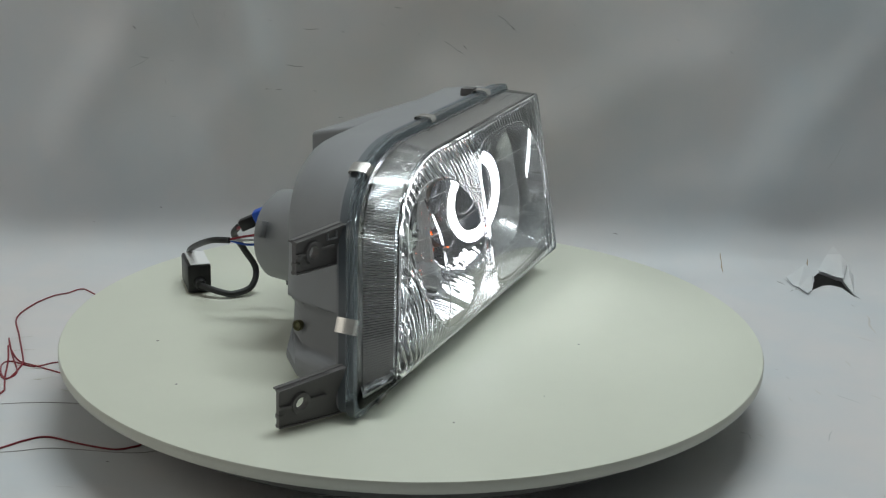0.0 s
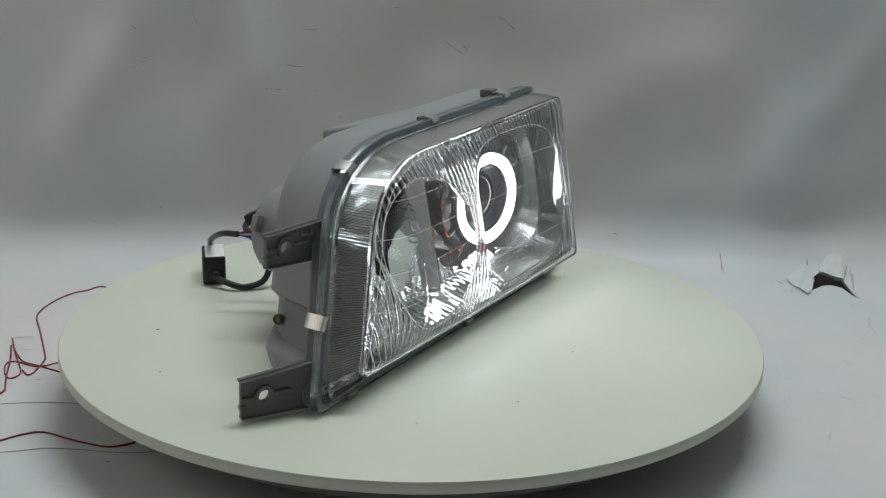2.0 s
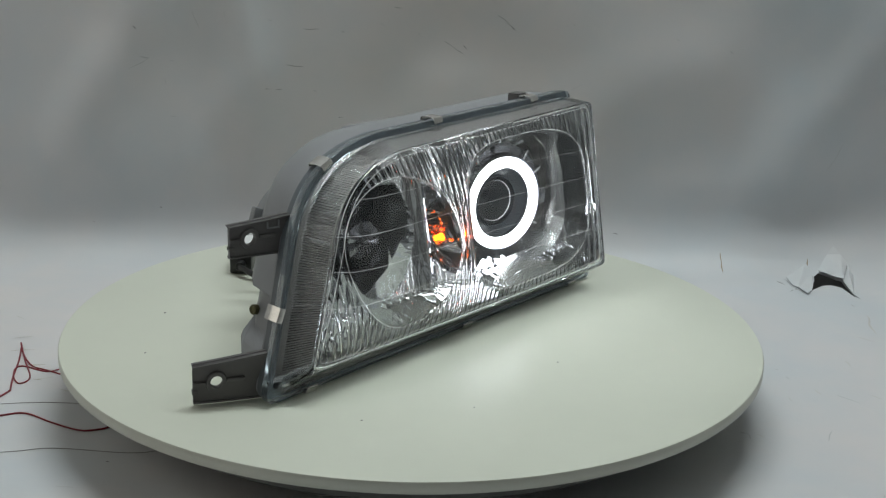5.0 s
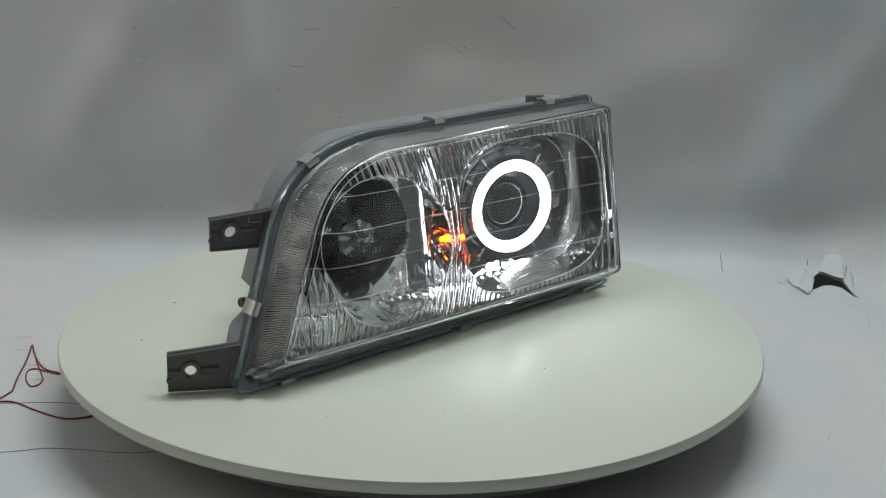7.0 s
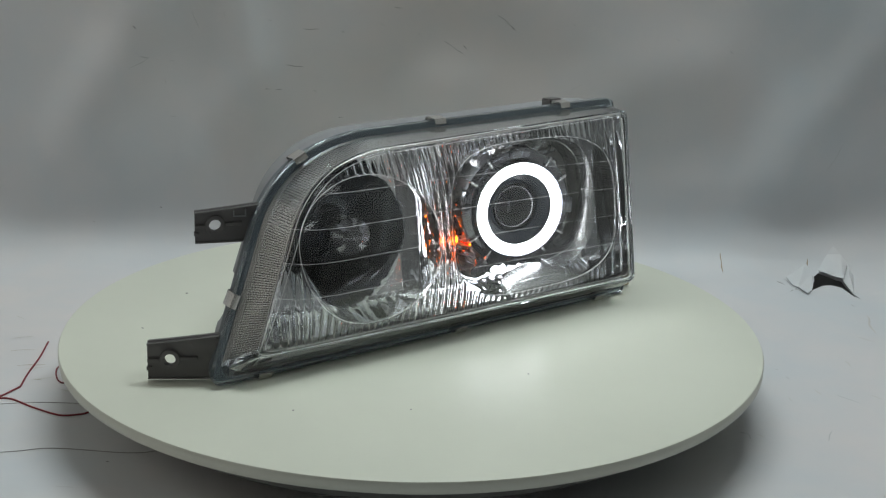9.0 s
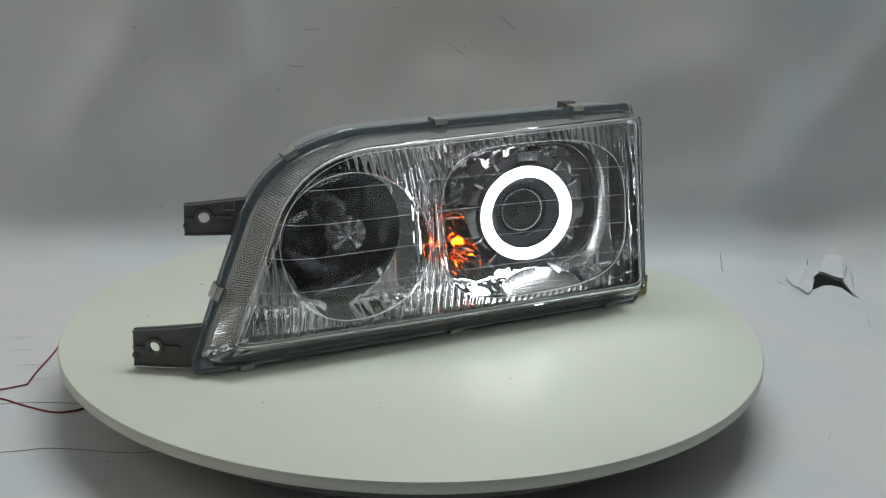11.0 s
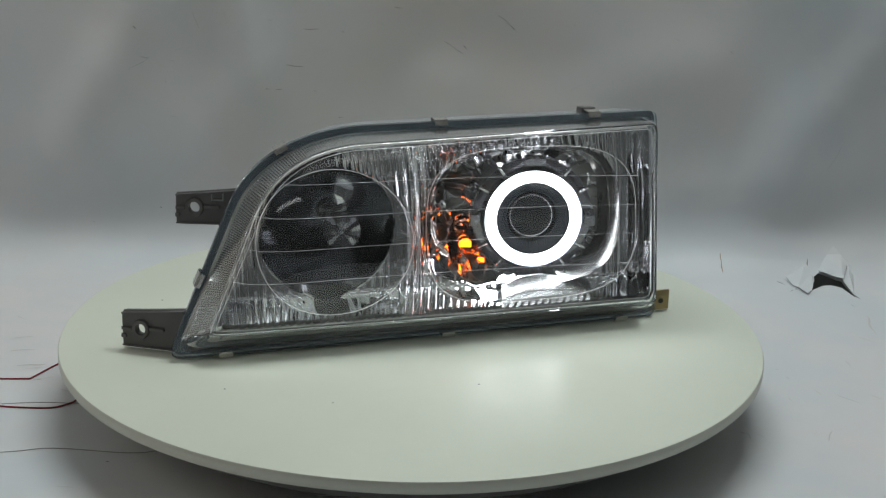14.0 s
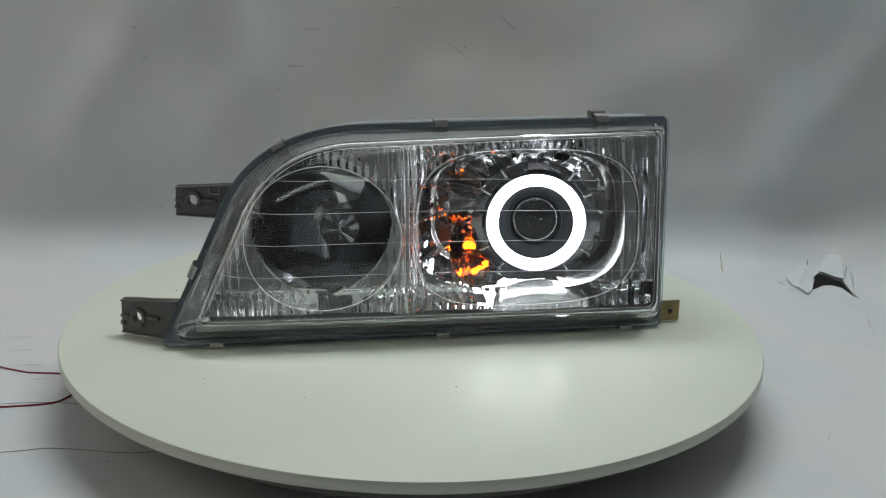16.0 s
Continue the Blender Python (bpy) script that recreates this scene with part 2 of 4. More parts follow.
def mark(x, s, length, width, angle, mat, name):
    """A small scuff lying on the paper."""
    c, d = math.cos(angle), math.sin(angle)
    s += (bend(x) - BEND) * (1.0 if s < 0 else 0.571 if s > 0.1 else 0.7)
    n = 6
    up, lo = [], []
    for i in range(n + 1):
        a = (i / n - 0.5) * length
        w = width * (0.25 + 0.75 * math.sin(math.pi * (i + 0.4) / (n + 0.8))) * random.uniform(0.6, 1.1) * 0.30
        b = length * 0.025 * math.sin(i * 1.3 + x * 40)
        up.append(on_paper(x + a * c - (b + w) * d, s + a * d + (b + w) * c))
        lo.append(on_paper(x + a * c - (b - w) * d, s + a * d + (b - w) * c))
    part(name, up + lo, [(i, i + 1, n + 2 + i, n + 1 + i) for i in range(n)], mat, paper, smooth=False)


# ---- turntable
table = thing("turntable", "round cream laminate turntable on a dark low base", "turntable", m=pose(0, 0, 0))
RAD, THICK = 0.3010, 0.0095


def turntable():
    prof = [(0.0, 0.0), (RAD - 0.002, 0.0), (RAD - 0.0007, -0.0005), (RAD, -0.002), (RAD, -THICK + 0.0012), (RAD - 0.001, -THICK), (0.0, -THICK)]
    plate = Shape().turned(Matrix(), [(r + 1e-5, z) for r, z in prof[:3]], 180, True, False).make("plate", PLATE, table, "glossy cream round plate")
    Shape().turned(Matrix(), [(r + 1e-5, z) for r, z in prof[2:]], 180, False, True).make("edge_band", EDGE, plate, "pale edge band")
    Shape().turned(Matrix(), [(0.261, -THICK - 0.0002), (0.262, -0.011), (0.262, -0.034), (0.259, -0.037), (0.21, -0.040), (0.205, TABLE + 0.002), (0.205, TABLE)], 96).make(
        "base", BASE, table, "dark plastic drive base")
    for x, y, r in ((-0.213, -0.06, 0.0013), (-0.18, -0.15, 0.001), (0.03, -0.21, 0.0008), (0.14, -0.05, 0.0008), (-0.08, -0.19, 0.0008), (0.1, -0.16, 0.0007)):
        Shape().turned(Matrix.Translation((x, y, 0.0001)), [(r, 0), (r * 0.7, 0.0002)], 8).make("speck", DIRT, plate)
    return plate


plate = turntable()

# ---- headlight: x along the lens, y to the rear, z up
lamp = thing("headlight", "clear car headlight with grey housing and glowing white halo ring", "headlight")


def front(u, z):
    return -0.0741 + 0.0608 * u + 0.192 * z


def domed(u, z, z0, z1):
    """The pane swells forward from its straight edges."""
    s = max(0.0, min(1.0, (z - z0) / (z1 - z0)))
    d = max(0.0, min(1.0, (u + 0.185) / 0.39))
    return front(u, z) - SWELL * min(1.0, (z1 - z0) / 0.13) * (1 - d ** 2.2) * (1 - abs(2 * s - 1) ** 2.6)


def seat(u, z):
    return -0.0407 + 0.0719 * u + 0.2328 * z


def outline(bl, knee, h1, h2, top, tr, br, n_left, n_curve, n_top, n_right, n_bot, r=0.006, r_foot=0.012):
    """The lens outline: a slanted side, a sweeping shoulder, a long top, an upright end and a straight foot."""
    bl, knee, h1, h2, top, tr, br = [Vector(p) for p in (bl, knee, h1, h2, top, tr, br)]

    def line(a, b, n):
        return [a.lerp(b, i / n) for i in range(n)]
    out = []

    def corner(a, p, b, r, n=5):
        d, e = p + (a - p).normalized() * r, p + (b - p).normalized() * r
        return [d.lerp(p, t).lerp(p.lerp(e, t), t) for t in (i / n for i in range(n))], d, e
    c_bl, bl_in, bl_out = corner(br, bl, knee, r_foot)
    c_tr, tr_in, tr_out = corner(top, tr, br, r)
    c_br, br_in, br_out = corner(tr, br, bl, r)
    out += c_bl + line(bl_out, knee, n_left)
    for i in range(n_curve):
        t = i / n_curve
        out.append(knee * (1 - t) ** 3 + h1 * 3 * t * (1 - t) ** 2 + h2 * 3 * t * t * (1 - t) + top * t ** 3)
    out += line(top, tr_in, n_top) + c_tr + line(tr_out, br_in, n_right) + c_br + line(br_out, bl_in, n_bot)
    return out


def rim_outline(inset, dense=1):
    k = inset
    return outline((-0.2150 + 1.25 * k, 0.0028 + k), (-0.1625 + k, 0.118 - 0.3 * k), (-0.1424 + 0.9 * k, 0.1594 - 0.9 * k), (-0.100 + 0.4 * k, 0.174 - k),
                   (-0.055 + 0.2 * k, 0.1775 - k), (0.2225 - k, 0.1822 - k), (0.2165 - k, 0.0022 + k), 70 * dense, 70 * dense, 40, 24, 48, 0.008)


def pane_outline(inset, dense=1):
    k = inset
    return outline((-0.1845 + 1.25 * k, 0.0262 + k), (-0.1470 + k, 0.113 - 0.3 * k), (-0.1299 + 0.9 * k, 0.1546 - 0.9 * k), (-0.095 + 0.4 * k, 0.1675 - k),
                   (-0.060 + 0.2 * k, 0.1700 - k), (0.2065 - k, 0.1782 - k), (0.2050 - k, 0.0238 + k), 70 * dense, 70 * dense, 40, 24, 48, 0.007, 0.005)


SWELL, RISE = 0.020, 0.0035
BOWL = (-0.0815, 0.0955, 0.0605)
SIGNAL = (0.0500, 0.0620)
CELL = (0.0885, 0.0995, 0.0960, 0.0630)


def bowl_q(u, z):
    return math.hypot((u - BOWL[0]) / 1.035, (z - BOWL[1]) / 0.935) / BOWL[2]


def cell_q(u, z):
    return (abs((u - CELL[0]) / CELL[2]) ** 3.2 + abs((z - CELL[1]) / CELL[3]) ** 3.2) ** (1 / 3.2)


def span(o, u):
    cut = []
    for a, b in zip(o, o[1:] + o[:1]):
        if (a.x > u) != (b.x > u):
            cut.append(a.y + (b.y - a.y) * (u - a.x) / (b.x - a.x))
    return min(cut), max(cut)


def field(inset, du, rows):
    """Columns of (u, z) that fill the pane's outline."""
    o = pane_outline(inset)
    lo, hi = min(p.x for p in o), max(p.x for p in o)
    n = int((hi - lo) / du)
    cols = []
    for i in range(n + 1):
        u = lo + 1e-5 + (hi - lo - 2e-5) * i / n
        z0, z1 = span(o, u)
        cols.append([(u, z0 + (z1 - z0) * j / rows) for j in range(rows + 1)])
    return cols


def lens():
    # front pane: smooth outside, vertical flutes moulded inside
    cols = field(0.0004, 0.0008, 100)
    rows = len(cols[0])
    s = Shape()

    rim_line = pane_outline(0.0004)

    def skin(u, z):
        return domed(u, z, *span(rim_line, u))

    def inner(u, z, z0, z1):
        qb, qc = bowl_q(u, z), cell_q(u, z)
        clear = max(0.0, min(1.0, min(qb - 1.0, qc - 1.0) / 0.03))
        ends = max(0.0, min(1.0, (z - z0 - 0.0035) / 0.004)) * max(0.0, min(1.0, (z1 - z - 0.003) / 0.004))
        pitch = 0.0110 if u > 0.168 else 0.0064
        flute = abs(math.sin(math.pi * u / pitch))
        wob = 0.00025 * noise.noise(Vector((u * 60, z * 25, 2.0)))
        return 0.0030 + clear * ends * (0.0012 * flute + wob) + 0.0006 * math.exp(-(min(abs(qb - 1), abs(qc - 1)) / 0.012) ** 2)
    a = [[Vector((u, domed(u, z, c[0][1], c[-1][1]), z)) for u, z in c] for c in cols]
    b = [[Vector((u, domed(u, z, c[0][1], c[-1][1]) + inner(u, z, c[0][1], c[-1][1]), z)) for u, z in c] for c in cols]
    s.loft([x + y[::-1] for x, y in zip(a, b)], True, True, True)
    pane = s.make("front_pane", LENS, lamp, "clear fluted front lens", sharp=60)
    pane.visible_shadow = False
    # side wall and flange, ribbed where the shoulder sweeps round
    po, pi_ = pane_outline(0.0, 3), pane_outline(0.0030, 3)
    ro, rs = rim_outline(0.0, 3), rim_outline(0.0045, 3)
    ri = rim_outline(0.0075, 3)
    n = len(po)
    side, lip = [], []
    mid_out = [a.lerp(b, 0.15) for a, b in zip(po, rs)]
    for i in range(n):
        left = 1.0 if 5 <= i < 325 else max(0.0, 1 - (i - 325) / 110) if i < 435 else 0.0
        rib = 0.00045 * left * (1 if i % 4 < 2 else -1)
        p, q, f, m = po[i], rs[i], ro[i], mid_out[i]
        pin, qin = pi_[i], ri[i]
        vf, vs = front(p.x, p.y), seat(q.x, q.y)
        cen = (Vector((0.02, 0.09)) - m).normalized()
        m_in = pin.lerp(qin, 0.15) + cen * rib
        q_in = pin.lerp(qin, 0.8) + cen * rib
        side.append([Vector((p.x, vf + 0.0012, p.y)), Vector((m.x, vf * 0.88 + vs * 0.12, m.y)), Vector((q.x, vs - 0.0068, q.y)),
                     Vector((q_in.x, vf * 0.2 + vs * 0.8 - 0.001, q_in.y)), Vector((m_in.x, vf * 0.84 + vs * 0.16, m_in.y)), Vector((pin.x, vf + 0.0048, pin.y))])
        lip.append([Vector((q.x, vs - 0.0065, q.y)), Vector((f.x, seat(f.x, f.y) - 0.0055, f.y)), Vector((f.x, seat(f.x, f.y) + 0.0010, f.y)),
                    Vector((qin.x, seat(qin.x, qin.y) + 0.0010, qin.y)), Vector((qin.x, seat(qin.x, qin.y) - 0.0050, qin.y))])
    rim = Shape().loft(side, True, wrap=True).make("lens_side", SIDEGLASS, lamp, "clear ribbed lens side", sharp=25)
    rim.visible_shadow = False
    Shape().loft(lip, True, wrap=True).make("lens_flange", RIMGLASS, lamp, "bluish translucent lens flange", sharp=35)
    # fine moulded lines across the pane
    for zl, ul in ((0.1405, -0.1215), (0.1165, -0.1440), (0.0925, -0.1545), (0.0675, -0.1655)):
        pts = [Vector((u, skin(u, z) + 0.0032, z)) for u, z in ((ul + (0.186 - ul) * i / 24, zl - 0.006 * (ul + (0.186 - ul) * i / 24 - ul) / 0.35 + RISE * (1 - abs(i / 12 - 0.9) ** 2)) for i in range(25))]
        Shape().tube(pts, 0.00011, 6).make("moulded_line", LINE, lamp).visible_shadow = False
    ring = [(BOWL[0] + 1.035 * BOWL[2] * math.cos(a), BOWL[1] + 0.935 * BOWL[2] * math.sin(a)) for a in (2 * math.pi * i / 96 for i in range(96))]
    cell = []
    for i in range(120):
        a = 2 * math.pi * i / 120
        q = cell_q(CELL[0] + 0.01 * math.cos(a), CELL[1] + 0.01 * math.sin(a))
        cell.append((CELL[0] + 0.01 * math.cos(a) / q, CELL[1] + 0.01 * math.sin(a) / q))
    # edge and brim draw the bright glints along the pane's border
    edge = [(p.x, p.y) for p in pane_outline(0.0022)]
    brim = [(p.x, p.y) for p in pane_outline(0.0052)]
    for line in (ring, cell, edge, brim):
        p = [Vector((u, skin(u, z) + 0.0036, z)) for u, z in line]
        sh = Shape()
        rr = []
        for i in range(len(p)):
            d = (p[(i + 1) % len(p)] - p[i - 1]).normalized()
            a = d.cross(Vector((0, 1, 0))).normalized()
            b = a.cross(d)
            rr.append([p[i] + 0.00015 * (math.cos(k * 1.0472) * a + math.sin(k * 1.0472) * b) for k in range(6)])
        sh.loft(rr, True, wrap=True).make("moulded_outline", LINE, lamp).visible_shadow = False


def reflector_depth(u, z, z0, z1):
    edge = min(z - z0 + 0.001, z1 - z, (0.2 - u) * 1.8, (u + 0.1815 - (z - 0.0335) * 0.41) * 0.9)
    k = max(0.0, min(1.0, edge / 0.012))
    off = 0.0065 + 0.0345 * (k * (2 - k))
    q = math.hypot(u - BOWL[0], z - BOWL[1]) / 0.0575
    plain = q < 1
    if q < 1:
        q = min(1.0, math.hypot(u - BOWL[0] - 0.14 * 0.054 * (1 - q * q), z - BOWL[1]) / 0.0575)
        off = max(off, 0.036) + 0.002 + 0.056 * (1 - q ** 2.2)
    c = cell_q(u, z) * 1.03
    if c < 1:
        c = min(1.0, cell_q(u - 0.14 * 0.056 * (1 - c * c), z) * 1.03)
        a = math.atan2(z - 0.0925, u - 0.1033)
        i = int(a * 10 / math.pi + 20)
        f = (a * 10 / math.pi + 20) % 1.0 - 0.5
        band = int(c * 3)
        tilt = math.sin(i * 12.9898 + band * 78.233) * 43758.5453 % 1.0 - 0.5
        dip = math.sin(i * 39.346 + band * 11.135) * 24634.6345 % 1.0
        arch = ((u - 0.104) / 0.046) ** 2 + ((z - 0.026) / 0.021) ** 2
        calm = max(0.0, min(1.0, (arch - 1.0) / 0.12))
        off = max(off, 0.030) + 0.002 + 0.056 * (1 - c ** 2.4) + calm * (1 - c ** 6) * (0.036 * tilt * f + 0.0030 * dip + 0.003 * abs(f) * band) + calm * 0.0011 * noise.noise(Vector((u * 120, z * 110, 5.0))) - 0.0012 * max(0.0, 1 - abs(arch - 1.05) / 0.07)
        gap = (0.5 - abs(f)) * 0.314 * math.hypot(u - 0.1033, z - 0.0925)
        off -= 0.0022 * max(0.0, 1 - gap / 0.0024) + 0.0022 * max(0.0, 1 - abs(c - 0.80) / 0.035)
    elif q >= 1:
        off += 0.0003 * abs(math.sin(u * 420)) + 0.00008 * math.sin(z * 300 + 9 * math.sin(u * 60))
    w = math.hypot(u - SIGNAL[0], (z - SIGNAL[1]) * 0.8) / 0.019
    if w < 1:
        off += 0.034 * (1 - w ** 2.0) + 0.0005 * math.sin(z * 700) * math.sin(u * 500)
    off -= 0.008 * max(0.0, 1 - abs(u + 0.0140) / 0.014)
    return off + 0.0005 * noise.noise(Vector((u * 50, z * 30, 1.0))) + 0.0012 * abs(math.sin(u * 330)) * (k < 1 and not plain and c > 1)


def reflector():
    cols = field(0.0050, 0.0013, 130)
    rings = [[Vector((u, front(u, z) + reflector_depth(u, z, c[0][1], c[-1][1]), z)) for u, z in c] for c in cols]
    Shape().loft(rings, False).make("reflector", CHROME, lamp, "mirror-bright twin reflector bowls", sharp=28)
    a, b = pane_outline(0.0050), rim_outline(0.0096)
    sh = Shape().loft([[Vector((p.x, front(p.x, p.y) + 0.0066, p.y)) for p in a],
                       [Vector((p.x, seat(p.x, p.y) + 0.0030, p.y)) for p in b]], True)
    sh.make("bezel", BEZEL, lamp, "dark satin inner bezel", sharp=60)


def lower_reflector():
    """The satin half-moon shelf under the projector, sloping up to the rear."""
    n, rows = 40, 8
    rings = []
    for j in range(rows + 1):
        t = j / rows
        ring = []
        for i in range(n + 1):
            u = 0.104 + 0.042 * (2 * i / n - 1)
            top = 0.0300 + 0.0155 * math.sqrt(max(0.0, 1 - (2 * i / n - 1) ** 2))
            z = 0.0295 + (top - 0.0295) * t
            ring.append(Vector((u, front(u, z) + 0.010 + 0.95 * (z - 0.0295) + 0.010 * t * t, z)))
        rings.append(ring)
    shelf = Shape().loft(rings, False).make("lower_reflector", SHELF, lamp, "satin half-moon reflector shelf")
    Shape().tube(rings[-1], 0.0005, 6).make("shelf_rim", CHROME, shelf)
    Shape().tube([p + Vector((0, -0.0004, 0.0004)) for p in rings[4][4:-4]], 0.0003, 6).make("shelf_crease", CHROME, shelf)


def cell_rim():
    """The satin wall that closes the projector's cell at its inner end."""
    n = 48
    rings = [[], [], []]
    for i in range(n + 1):
        a = radians(-58 + 116 * i / n)
        q = cell_q(CELL[0] + 0.01 * math.cos(a), CELL[1] + 0.01 * math.sin(a))
        for ring, k, d in zip(rings, (0.835, 0.885, 0.945), (0.052, 0.036, 0.026)):
            u, z = CELL[0] + 0.01 * k * math.cos(a) / q, CELL[1] + 0.01 * k * math.sin(a) / q
            ring.append(Vector((u, front(u, z) + d + 0.0012 * noise.noise(Vector((u * 90, z * 60, 7.0))), z)))
    rim = Shape().loft(rings, False).make("cell_rim", SHELF, lamp, "satin curved wall of the projector cell")
    Shape().tube(rings[1], 0.0004, 6).make("rim_crease", CHROME, rim)


def bezel_foot():
    """The bright ledge at the foot of the bezel's side."""
    a = Vector((-0.1790, front(-0.1790, 0.0310) + 0.0040, 0.0300))
    b = Vector((-0.2020, seat(-0.2020, 0.0150) - 0.0040, 0.0150))
    sh = Shape()
    rows = []
    for i in range(9):
        p = a.lerp(b, i / 8) + Vector((0, 0, 0.0012 * math.sin(i * 1.9)))
        rows.append([p, p + Vector((0.0030, 0.0010, 0.0035)), p + Vector((0.0080, 0.0020, 0.0040)), p + Vector((0.0080, 0.0030, 0.0010))])
    sh.loft(rows, True, True, True).make("bezel_foot", SHELF, lamp, "bright ledge at the bezel's foot")


def facing(u, v, z):
    """A frame whose z axis is the lamp's optical axis, straight ahead on the car."""
    return Matrix.Translation((u, v, z)) @ Matrix.Rotation(radians(-8.0), 4, "Z") @ Matrix.Rotation(radians(90), 4, "X")


def projector():
    m = facing(0.1040, -0.0040, 0.0915)
    Shape().turned(m, [(0.030, -0.046), (0.040, -0.020), (0.0500, -0.006)], 72, False, False).make("projector_body", SATIN, lamp, "satin metal projector body")
    disc = Shape().turned(m, [(0.0500, -0.0062), (0.0532, -0.0050), (0.0536, -0.0035), (0.0520, -0.0025), (0.0460, -0.0020), (0.0445, 0.0045), (0.0432, 0.0050), (0.0428, -0.0040)], 96, False, False)
    shroud = disc.make("projector_shroud", DARKCHROME, lamp, "chromed projector shroud")
    for a, w, l in [(0, 0.015, 0.010), (90, 0.019, 0.010), (180, 0.015, 0.010), (270, 0.019, 0.010)]:
        t = m @ Matrix.Rotation(radians(a), 4, "Z") @ Matrix.Translation((0.0510, 0, -0.0005))
        tab = Shape().box(t, l, w, 0.0045, 0.0012).make("tab", DARKCHROME, shroud)
        Shape().box(t @ Matrix.Translation((0.0005, 0, 0.0026)), l * 0.6, w * 0.65, 0.0012, 0.0003).make("tab_pad", DARKCHROME, tab)
    for a in (30, 55, 125, 150, 210, 235, 305, 330):
        t = m @ Matrix.Rotation(radians(a), 4, "Z") @ Matrix.Translation((0.0505, 0, -0.0008))
        Shape().box(t, 0.010, 0.0026, 0.0040, 0.0008).make("gill", CHROME, shroud)
    prof = [(0.0376 + 0.0048 * math.cos(a), 0.003 + 0.0040 * math.sin(a)) for a in (2 * math.pi * k / 24 for k in range(24))]
    rings = [[m @ Vector((r * math.cos(b), r * math.sin(b), z)) for b in (2 * math.pi * j / 96 for j in range(96))] for r, z in prof]
    Shape().loft(rings, True, wrap=True).make("halo_ring", HALO, lamp, "glowing white halo ring")
    # guide ring given a glow of its own to soften the halo's edge
    guide = [(0.0322, 0.0000), (0.0326, 0.0022), (0.0342, 0.0030), (0.0412, 0.0030), (0.0436, 0.0026), (0.0444, 0.0004)]
    Shape().turned(m, guide, 96, False, False).make("halo_bloom", BLOOM, lamp, "guide ring round the halo, its bloom painted as faint glow")
    Shape().turned(m, [(0.0330, 0.002), (0.0324, 0.0030), (0.0318, -0.001), (0.0240, -0.0060), (0.0234, -0.0048), (0.0226, -0.0048), (0.0222, -0.009)], 64, False, False).make(
        "barrel", BARREL, shroud, "dark projector barrel")
    dome = [(0.0224 * math.cos(a), -0.008 + 0.0085 * math.sin(a)) for a in (math.pi / 2 * i / 12 for i in range(13))]
    dome[-1] = (0.0001, dome[-1][1])
    Shape().turned(m, [(0.0224, -0.015)] + dome, 64, True, True).make("projector_lens", OPTIC, lamp, "domed dark projector lens")
    # amber signal bulb low in the cell
    a = facing(0.0510, 0.0260, 0.0620)
    Shape().turned(a, [(0.0060, -0.025), (0.0060, -0.010)], 20).make("bulb_holder", BARREL, lamp)
    bulb = Shape().turned(a, [(0.0046, -0.0098), (0.0048, -0.006), (0.0058, 0.000), (0.0058, 0.004), (0.0046, 0.0075), (0.0024, 0.0090), (0.0003, 0.0095)], 24).make("amber_bulb", AMBERCAP, lamp, "amber glass signal bulb")
    Shape().tube([a @ Vector((-0.0036, 0, 0.003)), a @ Vector((0, 0.0005, 0.0042)), a @ Vector((0.0036, 0, 0.003))], 0.0018, 8).make("filament", AMBER, bulb, "glowing amber filament")


def main_bulb():
    m = facing(-0.0660, -0.0060, 0.0875)
    bulb = Shape().turned(m, [(0.0110, -0.042), (0.0120, -0.016), (0.0160, -0.006), (0.0172, -0.003), (0.0168, 0.001)], 40, True, False).make("bulb_collar", COLLAR, lamp, "smoked chrome bulb collar")
    n = 20
    rim = [m @ Vector((0.0163 * math.cos(2 * math.pi * j / n), 0.0163 * math.sin(2 * math.pi * j / n), 0.0)) for j in range(n)]
    midr = [m @ Vector((0.0085 * math.cos(2 * math.pi * j / n), 0.0085 * math.sin(2 * math.pi * j / n), 0.0035 if j % 2 else 0.0015)) for j in range(n)]
    tip = [m @ Vector((0.0015 * math.cos(2 * math.pi * j / n), 0.0015 * math.sin(2 * math.pi * j / n), 0.0045)) for j in range(n)]
    Shape().loft([rim, midr, tip], True, False, True).make("bulb_shield", DARKCHROME, bulb, "star-creased bulb shield", sharp=5)


def hexa(us, vs, z0, z_front, z_back, bevel):
    """A bevelled block whose top slopes to the rear."""
    bm = bmesh.new()
    bmesh.ops.create_cube(bm, size=1)
    for v in bm.verts:
        top = v.co.z > 0
        rear = v.co.y > 0
        v.co = Vector((us[v.co.x > 0], vs[rear], (z_back if rear else z_front) if top else z0))
    bmesh.ops.bevel(bm, geom=bm.edges[:], offset=bevel, segments=3, affect="EDGES", profile=0.5)
    bm.verts.index_update()
    sh = Shape().add([v.co.copy() for v in bm.verts], [[v.index for v in f.verts] for f in bm.faces])
    bm.free()
    return sh


